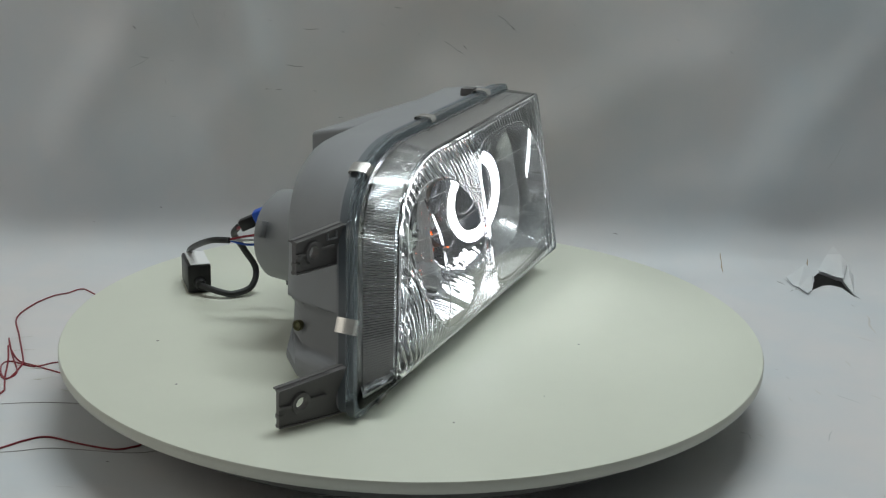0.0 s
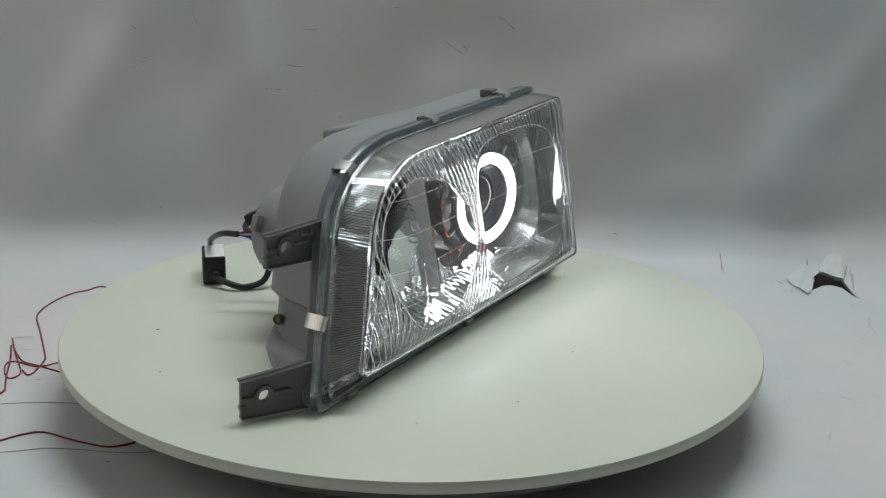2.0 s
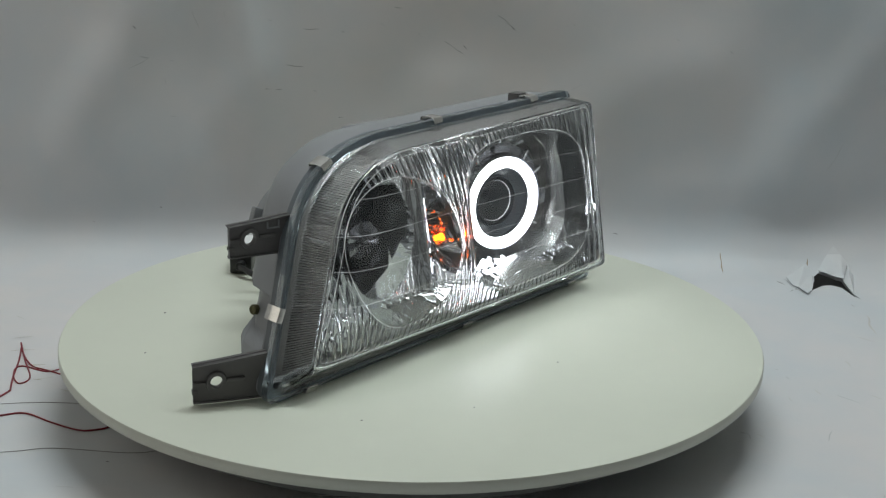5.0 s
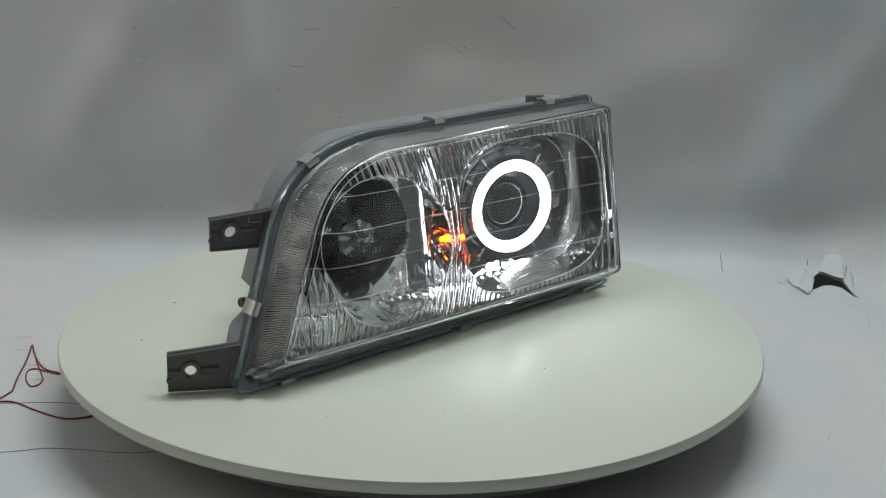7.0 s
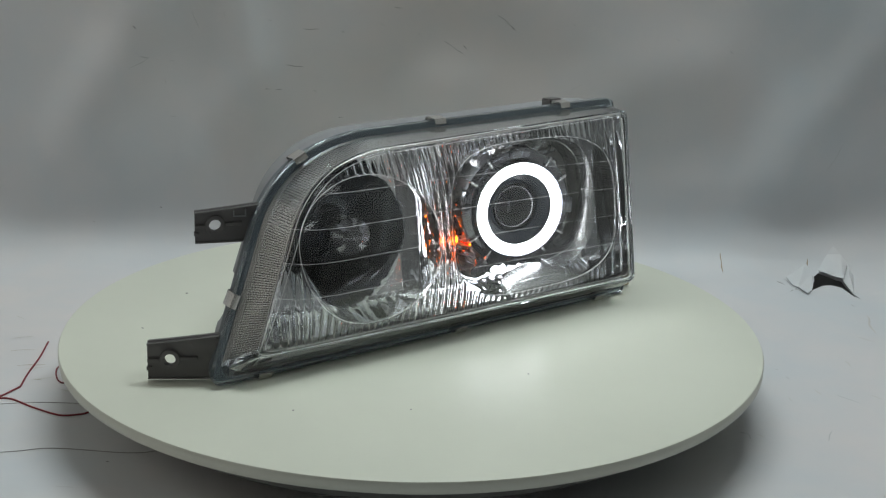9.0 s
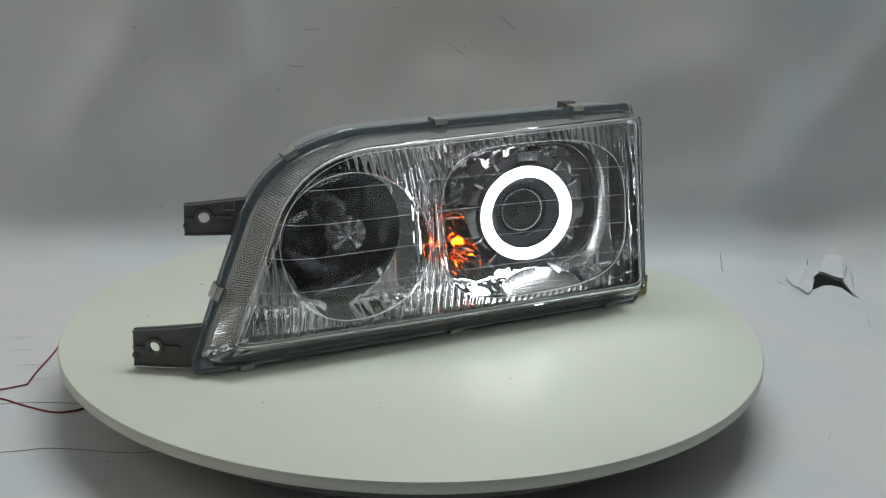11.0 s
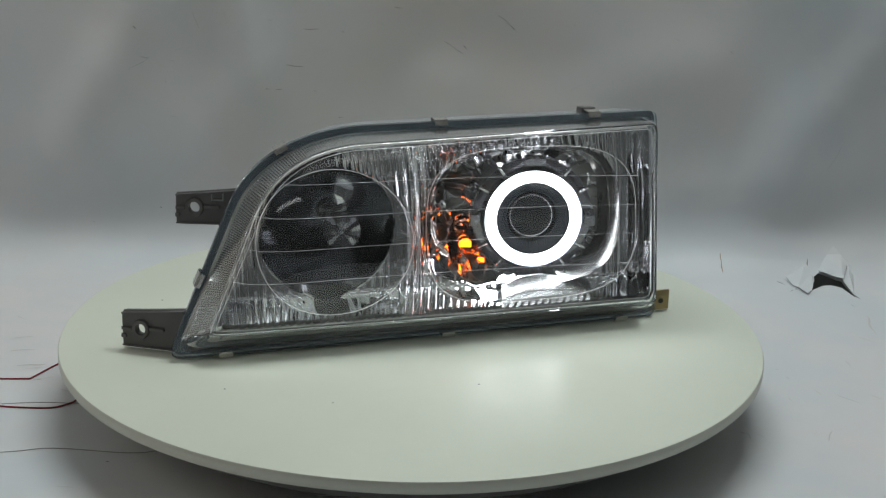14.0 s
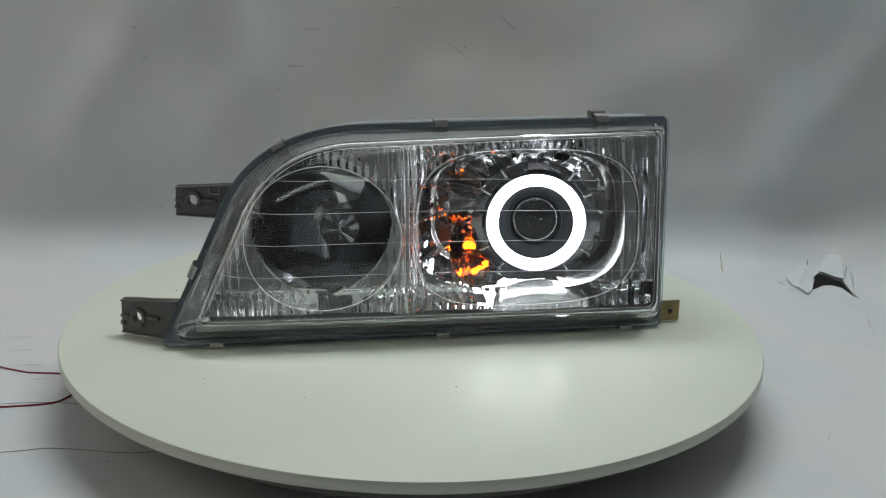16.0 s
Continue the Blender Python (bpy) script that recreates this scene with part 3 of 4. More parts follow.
def housing():
    s = Shape()
    rings = []
    for dv, k, neck in ((0.0005, 0.0012, 0.0), (0.0085, 0.0020, 0.0), (0.0100, 0.0040, 0.010), (0.0360, 0.0055, 0.015), (0.0570, 0.0085, 0.017), (0.0700, 0.0150, 0.020), (0.0780, 0.0260, 0.024), (0.0830, 0.0390, 0.028)):
        def pocket(p):
            return 0.011 * (p.x < -0.1) * max(0.0, min(1.0, (p.y - 0.028) / 0.003)) * max(0.0, min(1.0, (0.064 - p.y) / 0.003)) if dv > 0.009 else 0.0
        rings.append([Vector((p.x + pocket(p) + neck * min(1.0, max(0.0, -p.x / 0.16)), seat(p.x, p.y) + dv + 0.0012, max(p.y, 0.0005))) for p in rim_outline(k)])
    s.loft(rings, True, False, True)
    shell = s.make("housing", GREY, lamp, "matt grey plastic lamp housing", sharp=35)
    a = [[Vector((p.x, seat(p.x, p.y) + dv, p.y)) for p in rim_outline(k)] for dv, k in ((0.0012, 0.0012), (0.0012, 0.0095), (0.0075, 0.0095), (0.0075, 0.0012))]
    Shape().loft(a, True, wrap=True).make("seal", SEAL, lamp, "grey sealing bead", sharp=40)
    # raised box on the roof
    hexa((0.010, 0.205), (0.052, 0.112), 0.100, 0.1695, 0.1565, 0.004).make("roof_box", GREY, shell)
    hexa((-0.022, 0.020), (0.045, 0.078), 0.100, 0.1620, 0.1520, 0.007).make("roof_step", GREY, shell)
    hexa((-0.020, 0.160), (0.052, 0.094), 0.080, 0.1390, 0.1300, 0.004).make("rear_step", GREY, shell)
    # round rear caps behind the two bowls
    for u, z, r in ((-0.064, 0.0825, 0.040), (0.103, 0.085, 0.042)):
        m = Matrix.Translation((u, 0.050, z)) @ Matrix.Rotation(radians(-90), 4, "X")
        cap = Shape().turned(m, [(r + 0.004, 0.0), (r + 0.003, 0.012), (r, 0.018), (r - 0.002, 0.046), (r - 0.006, 0.051), (0.014, 0.052), (0.013, 0.058)], 56).make(
            "rear_cap", GREY, lamp, "round grey rear cover")
        for a in (80, 200, 320):
            t = m @ Matrix.Rotation(radians(a), 4, "Z") @ Matrix.Translation((r + 0.001, 0, 0.040))
            Shape().box(t, 0.010, 0.014, 0.006, 0.001).make("lug", GREY, cap)
    # adjuster lug and screw at the end
    Shape().box(pose(-0.1440, 0.0160, 0.0600, 13, 0, -20), 0.014, 0.036, 0.012, 0.002).make("adjuster_lug", GREY, shell)
    Shape().box(pose(-0.1520, 0.0100, 0.0220, 13, 0, -20), 0.014, 0.036, 0.014, 0.002).make("adjuster_lug", GREY, shell)
    m = Matrix.Translation((-0.157, 0.018, 0.044)) @ Matrix.Rotation(radians(-80), 4, "Y")
    Shape().turned(m, [(0.0024, -0.016), (0.0024, 0.003), (0.0042, 0.003), (0.0042, 0.0065), (0.0034, 0.0074), (0.002, 0.0060)], 16).make("adjuster_screw", OLIVE, lamp, "dark olive-plated adjuster screw")
    return shell


def bracket(root, tip, z0, z1, hole, root_z1):
    """A flat ear with a screw hole, a raised boss and ribs, standing out from the rim."""
    root, tip = Vector(root), Vector(tip)
    d = tip - root
    length = d.length
    m = Matrix.Translation((root.x, root.y, z0)) @ Matrix.Rotation(math.atan2(d.y, d.x), 4, "Z")
    t, h = 0.0032, z1 - z0
    hx, hz, hr = hole[0], hole[1] - z0, 0.0046
    n = 32
    out, inn = [], []
    for k in range(n):
        a = 2 * math.pi * (k + 0.5) / n
        c, s = math.cos(a), math.sin(a)
        inn.append((hx + hr * c, hz + hr * s))
        g = 1e9
        if c:
            g = min(g, ((length - hx) if c > 0 else -hx) / c)
        if s:
            g = min(g, ((h - hz) if s > 0 else -hz) / s)
        out.append((hx + g * c, hz + g * s))
    sag = lambda x: 0.006 * (1 - x / length) ** 2 * 0.5
    lift = lambda x, z: z + (root_z1 - z1) * (1 - x / length) * z / h
    side = 1 if d.x < 0 else -1
    P = lambda p, y: m @ Vector((p[0], (y - sag(p[0])) * side, lift(*p)))
    sh = Shape()
    rings = [[P(p, t) for p in out], [P(p, t) for p in inn], [P(p, -0.0010) for p in inn], [P(p, -0.0010) for p in out]]
    sh.loft(rings, True, wrap=True)
    ob = sh.make("bracket", DARKGREY, lamp, "dark grey plastic mounting ear", sharp=30)
    boss = Shape()
    bo = [[P((hx + r * math.cos(2 * math.pi * k / 24), hz + r * math.sin(2 * math.pi * k / 24)), y) for k in range(24)] for r, y in ((hr, t), (hr, t + 0.0024), (hr + 0.0026, t + 0.0024), (hr + 0.0032, t))]
    boss.loft(bo, True, wrap=True).make("boss", DARKGREY, ob)
    for x0, x1 in ((hx + hr + 0.003, length), (hx - hr - 0.016, hx - hr - 0.003)):
        c = P(((x0 + x1) / 2, hz), t)
        Shape().box(Matrix.Translation(c) @ m.to_3x3().to_4x4(), x1 - x0, 0.0044, 0.0026, 0.0004).make("rib", DARKGREY, ob)
    for zz, deep in ((h, 0.0085), (0.0, 0.0035)):
        sec = []
        for i in range(9):
            x = length * i / 8
            w = 1.2e-3 if zz else -1.2e-3
            sec.append([P((x, zz), t + 0.0014), P((x, zz), t - deep), P((x, zz), t - deep) - Vector((0, 0, w)), P((x, zz), t + 0.0014) - Vector((0, 0, w))])
        Shape().loft(sec, True, True, True).make("lip", DARKGREY, ob)
    if root_z1 > 0.1:
        for x, z, w, d in ((0.0150, h - 0.0040, 0.0010, 0.0050), (0.0240, h - 0.0040, 0.0010, 0.0050), (0.0195, h - 0.0062, 0.0100, 0.0010)):
            Shape().box(Matrix.Translation(P((x, z), t)) @ m.to_3x3().to_4x4(), w, 0.0030, d, 0.0002).make("emboss", GREY, ob)
    Shape().box(Matrix.Translation(P((length - 0.0012, h * 0.30), t * 0.5)) @ m.to_3x3().to_4x4(), 0.0040, 0.0060, h * 0.12, 0.0004).make("tip_lug", DARKGREY, ob)
    for zz in (0.0006, h - 0.0006):
        Shape().tube([P((length * i / 6, zz), -0.001) for i in range(7)], 0.0016, 6).make("edge_bead", DARKGREY, ob)
    return ob


def clip(o, i):
    """A bent spring-steel clip that grips flange and housing."""
    p, d = o[i], (o[(i + 1) % len(o)] - o[i - 1]).normalized()
    n = Vector((-d.y, d.x))
    if n.dot(p - Vector((0.02, 0.09))) < 0:
        n = -n
    prof = [(-0.0026, -0.0080), (-0.0004, -0.0078), (0.0020, -0.0066), (0.0026, 0.0), (0.0022, 0.0060), (0.0008, 0.0090), (-0.0010, 0.0083)]
    w = 0.0056
    rings = []
    top = [(a, b) for a, b in prof]
    low = [(a - 0.0007, b + (0.0007 if b < -0.006 else 0)) for a, b in prof]
    loop = top + low[::-1]
    for e in (-w, -w * 0.35, w * 0.35, w):
        r = []
        for a, b in loop:
            q = p + n * a + d * e
            r.append(Vector((q.x, seat(p.x, p.y) + b + (q - p).dot(d) * 0.0719 * d.x, max(q.y, 0.0002))))
        rings.append(r)
    Shape().loft(rings, True, True, True).make("clip", STEEL, lamp, "bent spring-steel lens clip", sharp=30)


def clips():
    o = rim_outline(0.0)
    for want in ((-0.1865, 0.062), (-0.119, 0.1625), (0.0190, 0.181), (0.1600, 0.182), (-0.165, 0.003), (0.020, 0.0025), (0.185, 0.0025)):
        i = min(range(len(o)), key=lambda k: (o[k] - Vector(want)).length)
        clip(o, i)


def fittings():
    # small plated foot at the inner end, dark ear on the roof
    b = Shape().box(pose(0.2270, -0.0120, 0.0105, 0, 0, 6), 0.022, 0.003, 0.019, 0.001).make("foot_bracket", BRASS, lamp, "yellow-plated steel foot bracket")
    Shape().turned(Matrix.Translation((0.2285, -0.0134, 0.0105)) @ Matrix.Rotation(radians(90), 4, "X"), [(0.0024, 0), (0.0046, 0.0), (0.0044, 0.0012), (0.0024, 0.0012)], 20).make("eyelet", BRASS, b)
    # black plug that paints the shade inside the eyelet, nothing is cut
    Shape().turned(Matrix.Translation((0.2285, -0.0146, 0.0105)) @ Matrix.Rotation(radians(90), 4, "X"), [(0.0024, -0.001), (0.0024, 0.0006)], 16).make("eye_hole_shade", BLACK, b)
    e = Shape().box(pose(0.1600, 0.026, 0.1835, -3, 0, 4), 0.014, 0.012, 0.0016, 0.001).make("roof_ear", DARKGREY, lamp, "dark grey roof ear")
    Shape().box(pose(0.1655, 0.026, 0.1785, -3, 0, 4), 0.0025, 0.012, 0.009, 0.001).make("web", DARKGREY, e)
    Shape().box(pose(0.1545, 0.026, 0.1785, -3, 0, 4), 0.0025, 0.012, 0.009, 0.001).make("web", DARKGREY, e)
    # connector and leads on the rear cap
    c = Shape().box(pose(-0.047, 0.120, 0.0930, -25, 0, 25), 0.014, 0.026, 0.013, 0.0015).make("connector", BLUE, lamp, "blue plastic connector")
    Shape().box(pose(-0.054, 0.137, 0.0835, -25, 0, 25), 0.011, 0.014, 0.010, 0.0012).make("plug", BLACK, c, "black plug")


lens()
reflector()
lower_reflector()
cell_rim()
bezel_foot()
projector()
main_bulb()
shell = housing()
bracket((-0.1500, -0.0200), (-0.2010, -0.0030), 0.1003, 0.1245, (0.0385, 0.1135), 0.1297)
bracket((-0.2000, -0.0455), (-0.2470, -0.0180), 0.0030, 0.0315, (0.0375, 0.0180), 0.0375)
clips()
fittings()

# ---- ballast box with its leads, behind the headlight on the plate
ballast = thing("ballast", "small black ballast box with a white sticker and leads", "ballast box")


def ballast_parts():
    rot = Matrix.Rotation(radians(-45), 4, "Z")
    m = Matrix.Translation((-0.0165, 0.2230, 0.0)) @ rot
    body = Shape().box(m @ Matrix.Translation((0, 0, 0.0140)), 0.0215, 0.0440, 0.0270, 0.0020).make("body", BLACK, ballast, "black plastic box")
    Shape().box(m @ Matrix.Translation((0.0012, 0.0, 0.0278)), 0.0180, 0.0415, 0.0006, 0.0).make("sticker", WHITE, body, "blank white sticker")
    Shape().turned(m @ Matrix.Translation((0, -0.022, 0.010)) @ Matrix.Rotation(radians(90), 4, "X"), [(0.0055, 0), (0.0055, 0.003), (0.0042, 0.006)], 18).make("grommet", BLACK, ballast)
    e = m @ Vector((0.0, -0.027, 0.0095))
    path = spline([e, (-0.034, 0.184, 0.0060), (-0.026, 0.1735, 0.0035), (-0.012, 0.164, 0.0080), (-0.001, 0.166, 0.022), (-0.010, 0.172, 0.042), (-0.026, 0.172, 0.061), (-0.036, 0.160, 0.072)], 8)
    Shape().tube(path, 0.0030, 10).make("cable", BLACK, ballast, "sleeved black cable")
    Shape().tube(spline([(-0.034, 0.163, 0.069), (-0.044, 0.150, 0.076), (-0.051, 0.140, 0.080)], 6), 0.0018, 8).make("lead", RED, ballast, "red lead")
    back = m @ Vector((0, 0.0222, 0.015))
    Shape().tube(spline([back, back + Vector((0.008, 0.010, 0.008)), (-0.020, 0.222, 0.040), (-0.050, 0.180, 0.060), (-0.050, 0.160, 0.063)], 8), 0.0028, 10).make("cable", BLACK, ballast)
    for k, (mat, dz) in enumerate(((RED, 0.0), (WHITE, -0.004), (BLUE, -0.008))):
        Shape().tube(spline([(-0.050, 0.162, 0.063), (-0.036, 0.150, 0.065 + dz), (-0.026, 0.135, 0.066 + dz), (-0.022, 0.100, 0.068 + dz)], 6), 0.0011, 6).make("lead", mat, ballast)


ballast_parts()


# ---- loose wires on the table
def floor_wire(name, label, ctrl, r, mat, origin):
    ob = thing(name, label, name, "loose wires on the paper", m=pose(*origin, TABLE))
    o = Vector((*origin, 0))
    Shape().tube(spline([Vector((x, y, z + r)) - o for x, y, z in ctrl], 10), r, 7).make("strand", mat, ob)
    return ob


W_UP = floor_wire("wire", "thin red wire bent upward on the paper", [(-0.3110, 0.1861, 0.0), (-0.3498, 0.2331, 0.0), (-0.3625, 0.2418, 0.0), (-0.3726, 0.2279, 0.0), (-0.3847, 0.2178, 0.0), (-0.3970, 0.1898, 0.0), (-0.4012, 0.1483, 0.0), (-0.3833, 0.0996, 0.0), (-0.3603, 0.0394, 0.0), (-0.3571, 0.0244, 0.0), (-0.3577, -0.0020, 0.0), (-0.3619, -0.0074, 0.0), (-0.3692, 0.0026, 0.0)], 0.0008, RED, (-0.37, 0.12))
W_LOOP = floor_wire("wire", "tangled loop of thin red wire on the paper", [(-0.3034, 0.0381, 0.0), (-0.3288, 0.0327, 0.0), (-0.3452, 0.0223, 0.0), (-0.3693, 0.0334, 0.0), (-0.3751, 0.0263, 0.0), (-0.3691, 0.0052, 0.0), (-0.3604, -0.0060, 0.0), (-0.3561, 0.0085, 0.0), (-0.3732, 0.0485, 0.0), (-0.3905, 0.0916, 0.0), (-0.3788, 0.0625, 0.0), (-0.3626, 0.0351, 0.0), (-0.3460, 0.0250, 0.0), (-0.3202, 0.0102, 0.0), (-0.2970, -0.0043, 0.0)], 0.0007, RED, (-0.36, 0.03))
W_TAIL = floor_wire("wire", "thin red wire rising off toward the turntable", [(0, 0, 0), (0.03, 0.0005, 0), (0.07, -0.001, 0), (0.108, 0, 0)], 0.0008, RED, (0, 0))
W_END = floor_wire("wire", "thin red wire running off along the paper", [(0, 0, 0), (0.03, 0.001, 0), (0.08, -0.002, 0), (0.14, 0.004, 0)], 0.0008, RED, (0, 0))
W_LOW = floor_wire("wire", "dark red wire curving under the turntable", [(-0.3589, -0.1783, 0.0), (-0.3201, -0.1436, 0.0), (-0.3051, -0.1291, 0.0), (-0.2893, -0.1223, 0.0), (-0.2617, -0.1334, 0.0), (-0.2330, -0.1423, 0.0), (-0.2186, -0.1377, 0.0), (-0.2114, -0.1305, 0.0), (-0.1970, -0.1029, 0.0)], 0.0008, RED, (-0.27, -0.13))
# two fine grey lines, drawn as thin tubes on the paper
W_T1 = floor_wire("thread", "fine grey line lying on the paper", [(-0.45, -0.075, 0.0), (-0.36, -0.062, 0.0), (-0.31, -0.055, 0.0), (-0.24, -0.06, 0.0)], 0.0003, GREYLINE, (-0.32, -0.06))
W_T2 = floor_wire("thread", "fine grey line beside the dark wire", [(-0.45, -0.17, 0.0), (-0.32, -0.150, 0.0), (-0.28, -0.141, 0.0), (-0.22, -0.147, 0.0), (-0.19, -0.14, 0.0)], 0.0003, GREYLINE, (-0.3, -0.15))

# ---- scuffs, stains and cracks on the paper
mark(-0.123, 0.32, 0.0179, 0.001, 0.06, DIRT, "scuff")
mark(-0.317, 0.278, 0.0272, 0.001, 0.52, SCUFF, "scuff")
mark(-0.311, 0.285, 0.0104, 0.0015, -0.22, SCUFF, "scuff")
mark(-0.287, 0.28, 0.0135, 0.0009, 0.02, DIRT, "scuff")
mark(-0.142, 0.278, 0.0194, 0.001, -0.08, DIRT, "scuff")
mark(-0.173, 0.252, 0.0052, 0.0009, -0.1, DIRT, "scuff")
mark(-0.16, 0.251, 0.0065, 0.0009, 0.02, DIRT, "scuff")
mark(-0.257, 0.246, 0.0026, 0.001, 0.02, DIRT, "scuff")
mark(-0.283, 0.217, 0.0078, 0.0008, -0.06, SCUFF, "scuff")
mark(-0.09, 0.22, 0.0053, 0.001, 0.15, DIRT, "scuff")
mark(-0.29, 0.256, 0.0065, 0.0008, -1.41, SCUFF, "scuff")
mark(-0.319, 0.319, 0.0052, 0.001, -0.79, DIRT, "scuff")
mark(-0.043, 0.327, 0.0057, 0.001, -0.44, SCUFF, "scuff")
mark(-0.3, 0.109, 0.0027, 0.001, -0.22, DIRT, "scuff")
mark(-0.377, 0.092, 0.0036, 0.0012, -0.37, SCUFF, "scuff")
mark(-0.025, 0.346, 0.0089, 0.0012, 0.03, DIRT, "scuff")
mark(0.094, 0.337, 0.0139, 0.0009, -0.55, DIRT, "scuff")
mark(0.103, 0.329, 0.0143, 0.0009, -0.59, DIRT, "scuff")
mark(0.106, 0.326, 0.0032, 0.0018, -0.61, DIRT, "scuff")
mark(0.175, 0.332, 0.0033, 0.0012, -0.6, SCUFF, "scuff")
mark(0.032, 0.307, 0.0121, 0.0008, -0.53, DIRT, "scuff")
mark(0.044, 0.299, 0.0168, 0.0008, -0.54, DIRT, "scuff")
mark(0.443, 0.111, 0.0058, 0.002, -1.18, STAIN, "scuff")
mark(0.359, 0.058, 0.0282, 0.0022, -1.67, STAIN, "scuff")
mark(0.358, 0.043, 0.0145, 0.0028, -1.6, STAIN, "scuff")
mark(0.461, 0.055, 0.01, 0.0028, -1.75, STAIN, "scuff")
mark(0.295, 0.318, 0.0042, 0.001, -0.29, SCUFF, "scuff")
mark(0.236, 0.089, 0.0068, 0.0012, -0.18, DIRT, "scuff")
mark(0.347, -0.385, 0.0218, 0.0015, -2.01, SCUFF, "scuff")
mark(0.343, -0.241, 0.0053, 0.0016, -0.5, SCUFF, "scuff")
mark(0.348, -0.261, 0.0056, 0.0014, -1.28, SCUFF, "scuff")
mark(0.422, 0.017, 0.0105, 0.0016, -0.82, DIRT, "scuff")
mark(0.431, 0.017, 0.0214, 0.001, -1.33, DIRT, "scuff")
mark(0.438, -0.006, 0.0277, 0.0012, -1.25, DIRT, "scuff")
mark(0.431, -0.002, 0.0193, 0.0008, 0.7, DIRT, "scuff")
mark(0.449, -0.007, 0.0279, 0.001, 1.04, DIRT, "scuff")
mark(0.482, -0.051, 0.0076, 0.002, -1.33, SCUFF, "scuff")
mark(0.389, -0.308, 0.0248, 0.0016, -0.88, SCUFF, "scuff")
mark(0.279, -0.388, 0.0193, 0.0012, -1.54, SCUFF, "scuff")
mark(0.275, -0.382, 0.0037, 0.0016, -0.26, DIRT, "scuff")
mark(-0.368, -0.228, 0.0203, 0.002, 0.2, STAIN, "scuff")
mark(-0.349, -0.264, 0.0247, 0.0018, 0.16, STAIN, "scuff")
mark(-0.333, -0.297, 0.0073, 0.0016, -0.13, STAIN, "scuff")
mark(-0.232, -0.453, 0.0035, 0.0016, -0.53, DIRT, "scuff")
mark(-0.253, -0.494, 0.0128, 0.0012, -0.1, SCUFF, "scuff")
mark(-0.17, 0.329, 0.0051, 0.0012, -0.1, SCUFF, "scuff")
mark(-0.254, 0.327, 0.02, 0.001, -1.21, SCUFF, "scuff")
mark(-0.222, 0.338, 0.0141, 0.0008, -1.32, SCUFF, "scuff")
mark(0.181, 0.261, 0.0144, 0.0008, 0.5, SCUFF, "scuff")
mark(0.292, 0.2, 0.003, 0.0012, -0.43, SCUFF, "scuff")
mark(0.052, 0.303, 0.0064, 0.001, -0.89, DIRT, "scuff")
mark(-0.087, 0.318, 0.0028, 0.0012, -0.44, DIRT, "scuff")
mark(-0.001, 0.317, 0.0046, 0.001, -0.56, SCUFF, "scuff")
mark(0.489, 0.187, 0.035, 0.0008, 1.08, SCUFF, "scuff")
mark(0.356, 0.306, 0.0048, 0.0012, -0.54, SCUFF, "scuff")
mark(-0.119, 0.25, 0.0046, 0.001, -0.12, SCUFF, "scuff")
mark(0.480, -0.111, 0.0565, 0.004, -1.78, SMUDGE, "smudge")
mark(0.459, -0.156, 0.0166, 0.003, -0.82, SMUDGE, "smudge")
mark(0.418, -0.223, 0.0143, 0.003, -1.53, SMUDGE, "smudge")
mark(0.416, -0.302, 0.0124, 0.003, -0.89, SMUDGE, "smudge")
mark(0.289, -0.387, 0.0074, 0.0025, -1.01, SMUDGE, "smudge")
mark(-0.343, -0.271, 0.0220, 0.0035, 0.36, SMUDGE, "smudge")
mark(-0.330, -0.295, 0.0207, 0.003, 0.43, SMUDGE, "smudge")
mark(-0.302, -0.320, 0.0119, 0.003, -0.38, SMUDGE, "smudge")
mark(0.366, -0.293, 0.0128, 0.002, -1.40, SMUDGE, "smudge")
mark(0.336, -0.311, 0.0086, 0.002, -1.45, SMUDGE, "smudge")
mark(-0.379, -0.195, 0.0207, 0.003, 0.35, SMUDGE, "smudge")
mark(-0.398, -0.140, 0.0144, 0.002, -0.71, SMUDGE, "smudge")


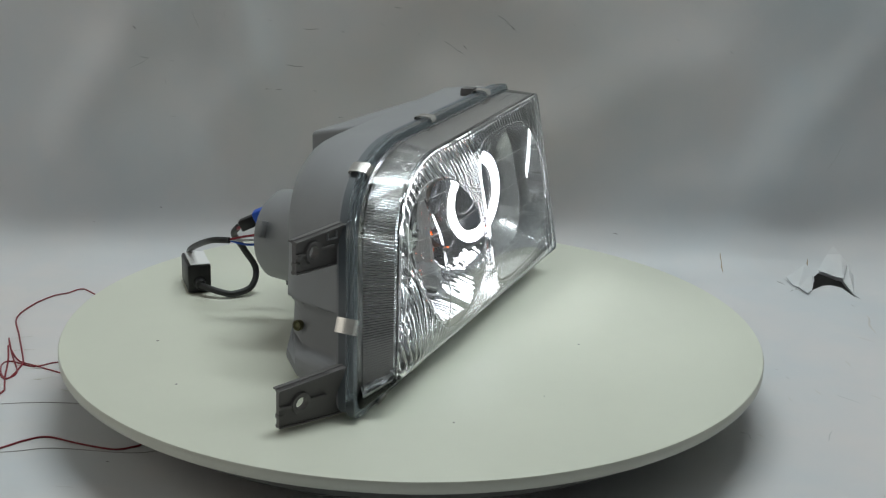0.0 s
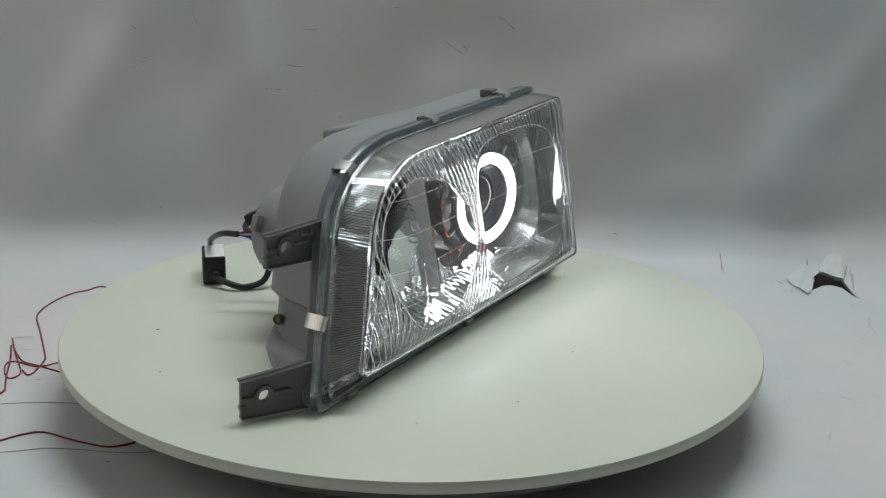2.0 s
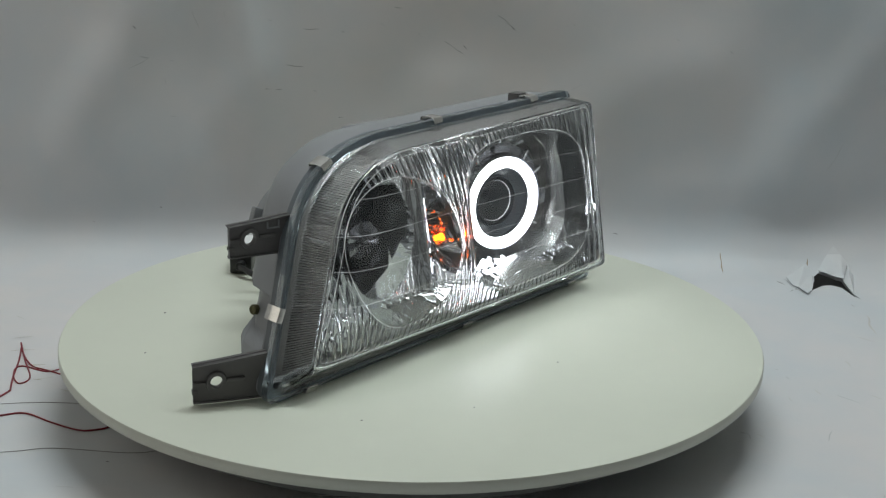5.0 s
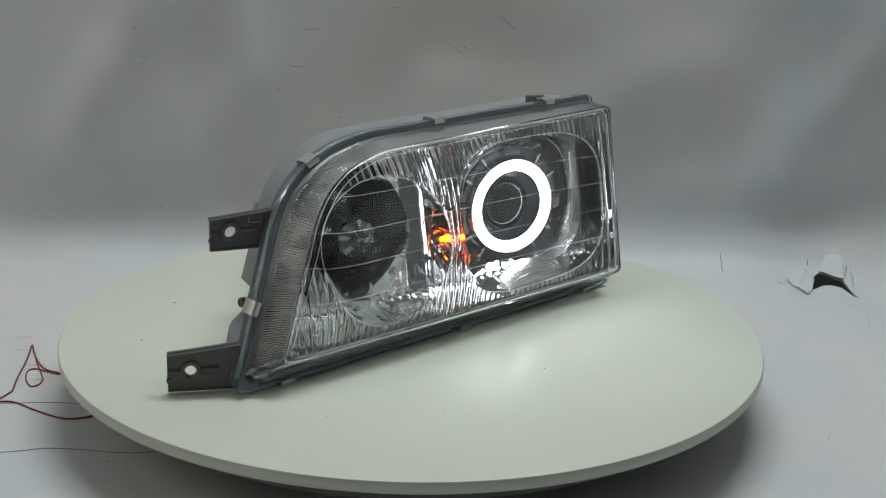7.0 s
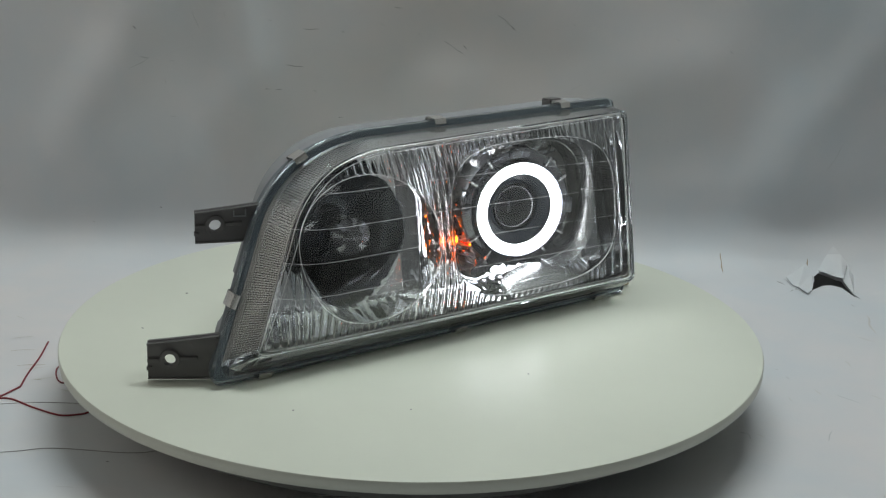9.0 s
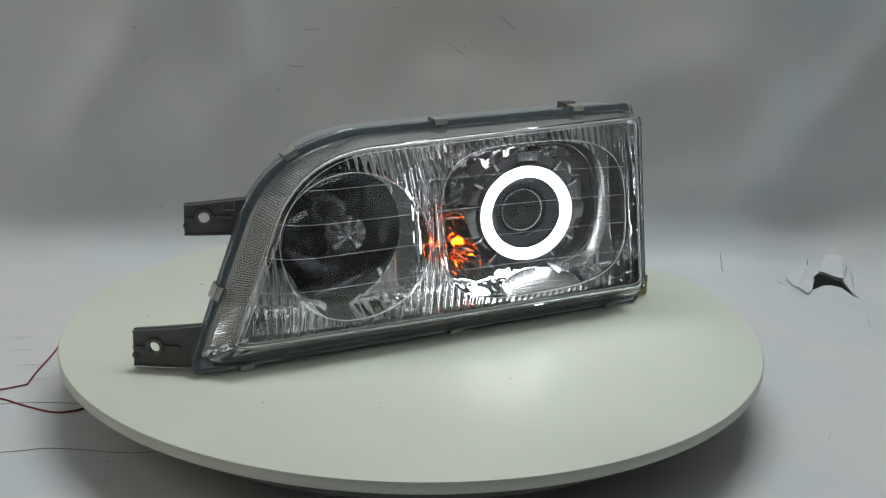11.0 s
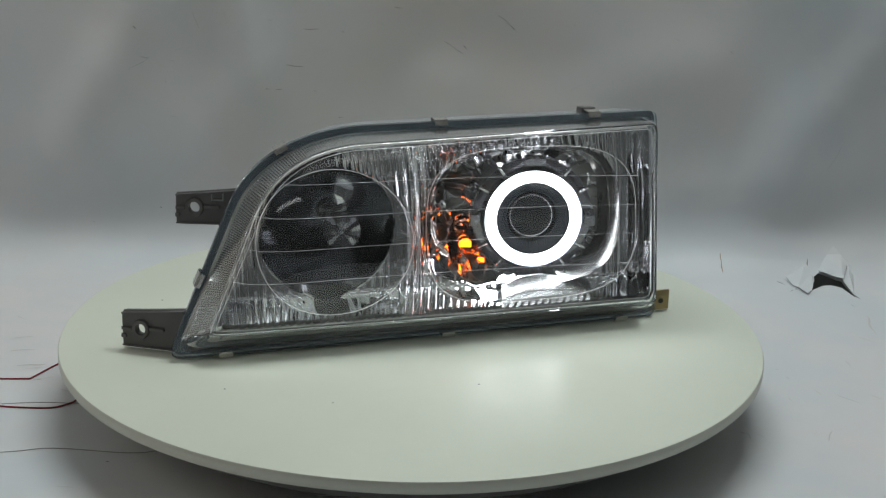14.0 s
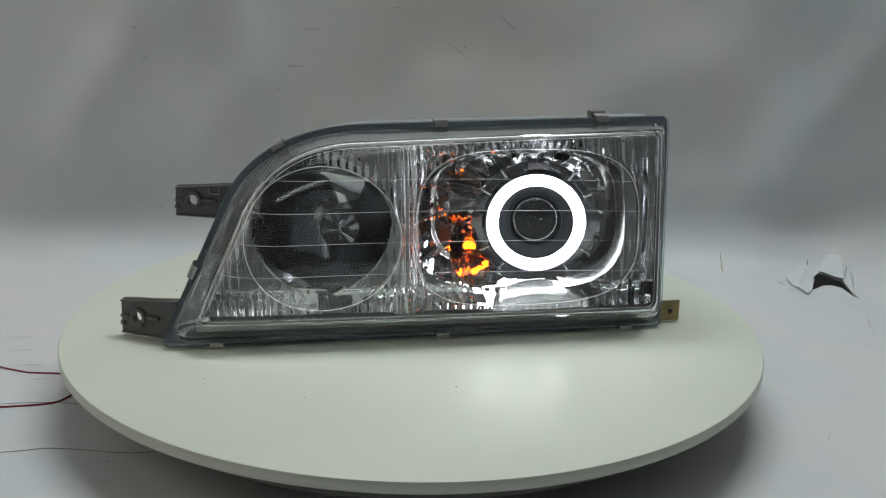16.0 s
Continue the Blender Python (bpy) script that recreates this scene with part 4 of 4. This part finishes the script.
def motions():
    steps = [0.5 * k for k in range(33)]
    walk(lamp, [(t, pose(0, 0, 0, 0, 0, turn(t))) for t in steps])
    walk(ballast, [(t, pose(0, 0, 0, 0, 0, turn(t))) for t in steps])
    walk(plate, [(t, pose(0, 0, 0, 0, 0, turn(t) - turn(0))) for t in steps])
    walk(W_UP, [(t, pose(-0.37 + x, 0.12 + y, TABLE, 0, 0, a)) for t, x, y, a in ((0.0, 0, 0, 0), (1.5, 0.013, 0.010, 0), (3.5, 0.038, 0.010, -3), (6.0, 0.095, -0.02, -6), (16.0, 0.14, -0.04, -8))])
    walk(W_LOOP, [(t, pose(-0.36 + x, 0.03 + y, TABLE, 0, 0, a)) for t, x, y, a in ((0.0, 0, 0, 0), (1.5, 0.002, 0.0, 0), (3.5, 0.009, -0.004, 0), (7.0, 0.028, -0.017, 0), (8.0, 0.038, -0.013, 0), (9.0, 0.052, -0.008, 0), (10.5, 0.09, 0.0, 0), (12.0, 0.10, 0.0, 0), (16.0, 0.11, 0.0, 0))])
    walk(W_TAIL, [(t, pose(x, y, TABLE, 0, 0, a)) for t, x, y, a in ((0.0, -0.3537, -0.0320, 106.6), (1.5, -0.3537, -0.0320, 105.6), (3.5, -0.3508, -0.0319, 104.4), (7.0, -0.3462, -0.0341, 98.9), (9.0, -0.3426, -0.0241, 94.2), (11.5, -0.3374, -0.0189, 89.0), (12.5, -0.3363, -0.0176, 86.4), (14.0, -0.3398, -0.0063, 67.3), (16.0, -0.3457, 0.0077, -3.1))])
    walk(W_END, [(t, pose(x, y, TABLE, 0, 0, a)) for t, x, y, a in ((0.0, -0.3537, -0.0320, -100.9), (1.5, -0.3537, -0.0320, -100.9), (3.5, -0.3508, -0.0319, -109.5), (7.0, -0.3462, -0.0341, -111.4), (9.0, -0.3426, -0.0241, -118.6), (11.5, -0.3374, -0.0189, -158.8), (12.5, -0.3363, -0.0176, -171.6), (14.0, -0.3398, -0.0063, 179.9), (16.0, -0.3457, 0.0077, 156.0))])
    walk(W_LOW, [(t, pose(x, y, TABLE, 0, 0, a)) for t, x, y, a in ((0.0, -0.2700, -0.1300, 0), (1.5, -0.2747, -0.1256, -2.6), (3.5, -0.2867, -0.1094, -8.2), (7.0, -0.3216, -0.0678, -11.7), (9.0, -0.3265, -0.0611, -12), (12.5, -0.3403, -0.0590, 4), (14.0, -0.3429, -0.0661, 17), (16.0, -0.3443, -0.0670, 32))])


motions()
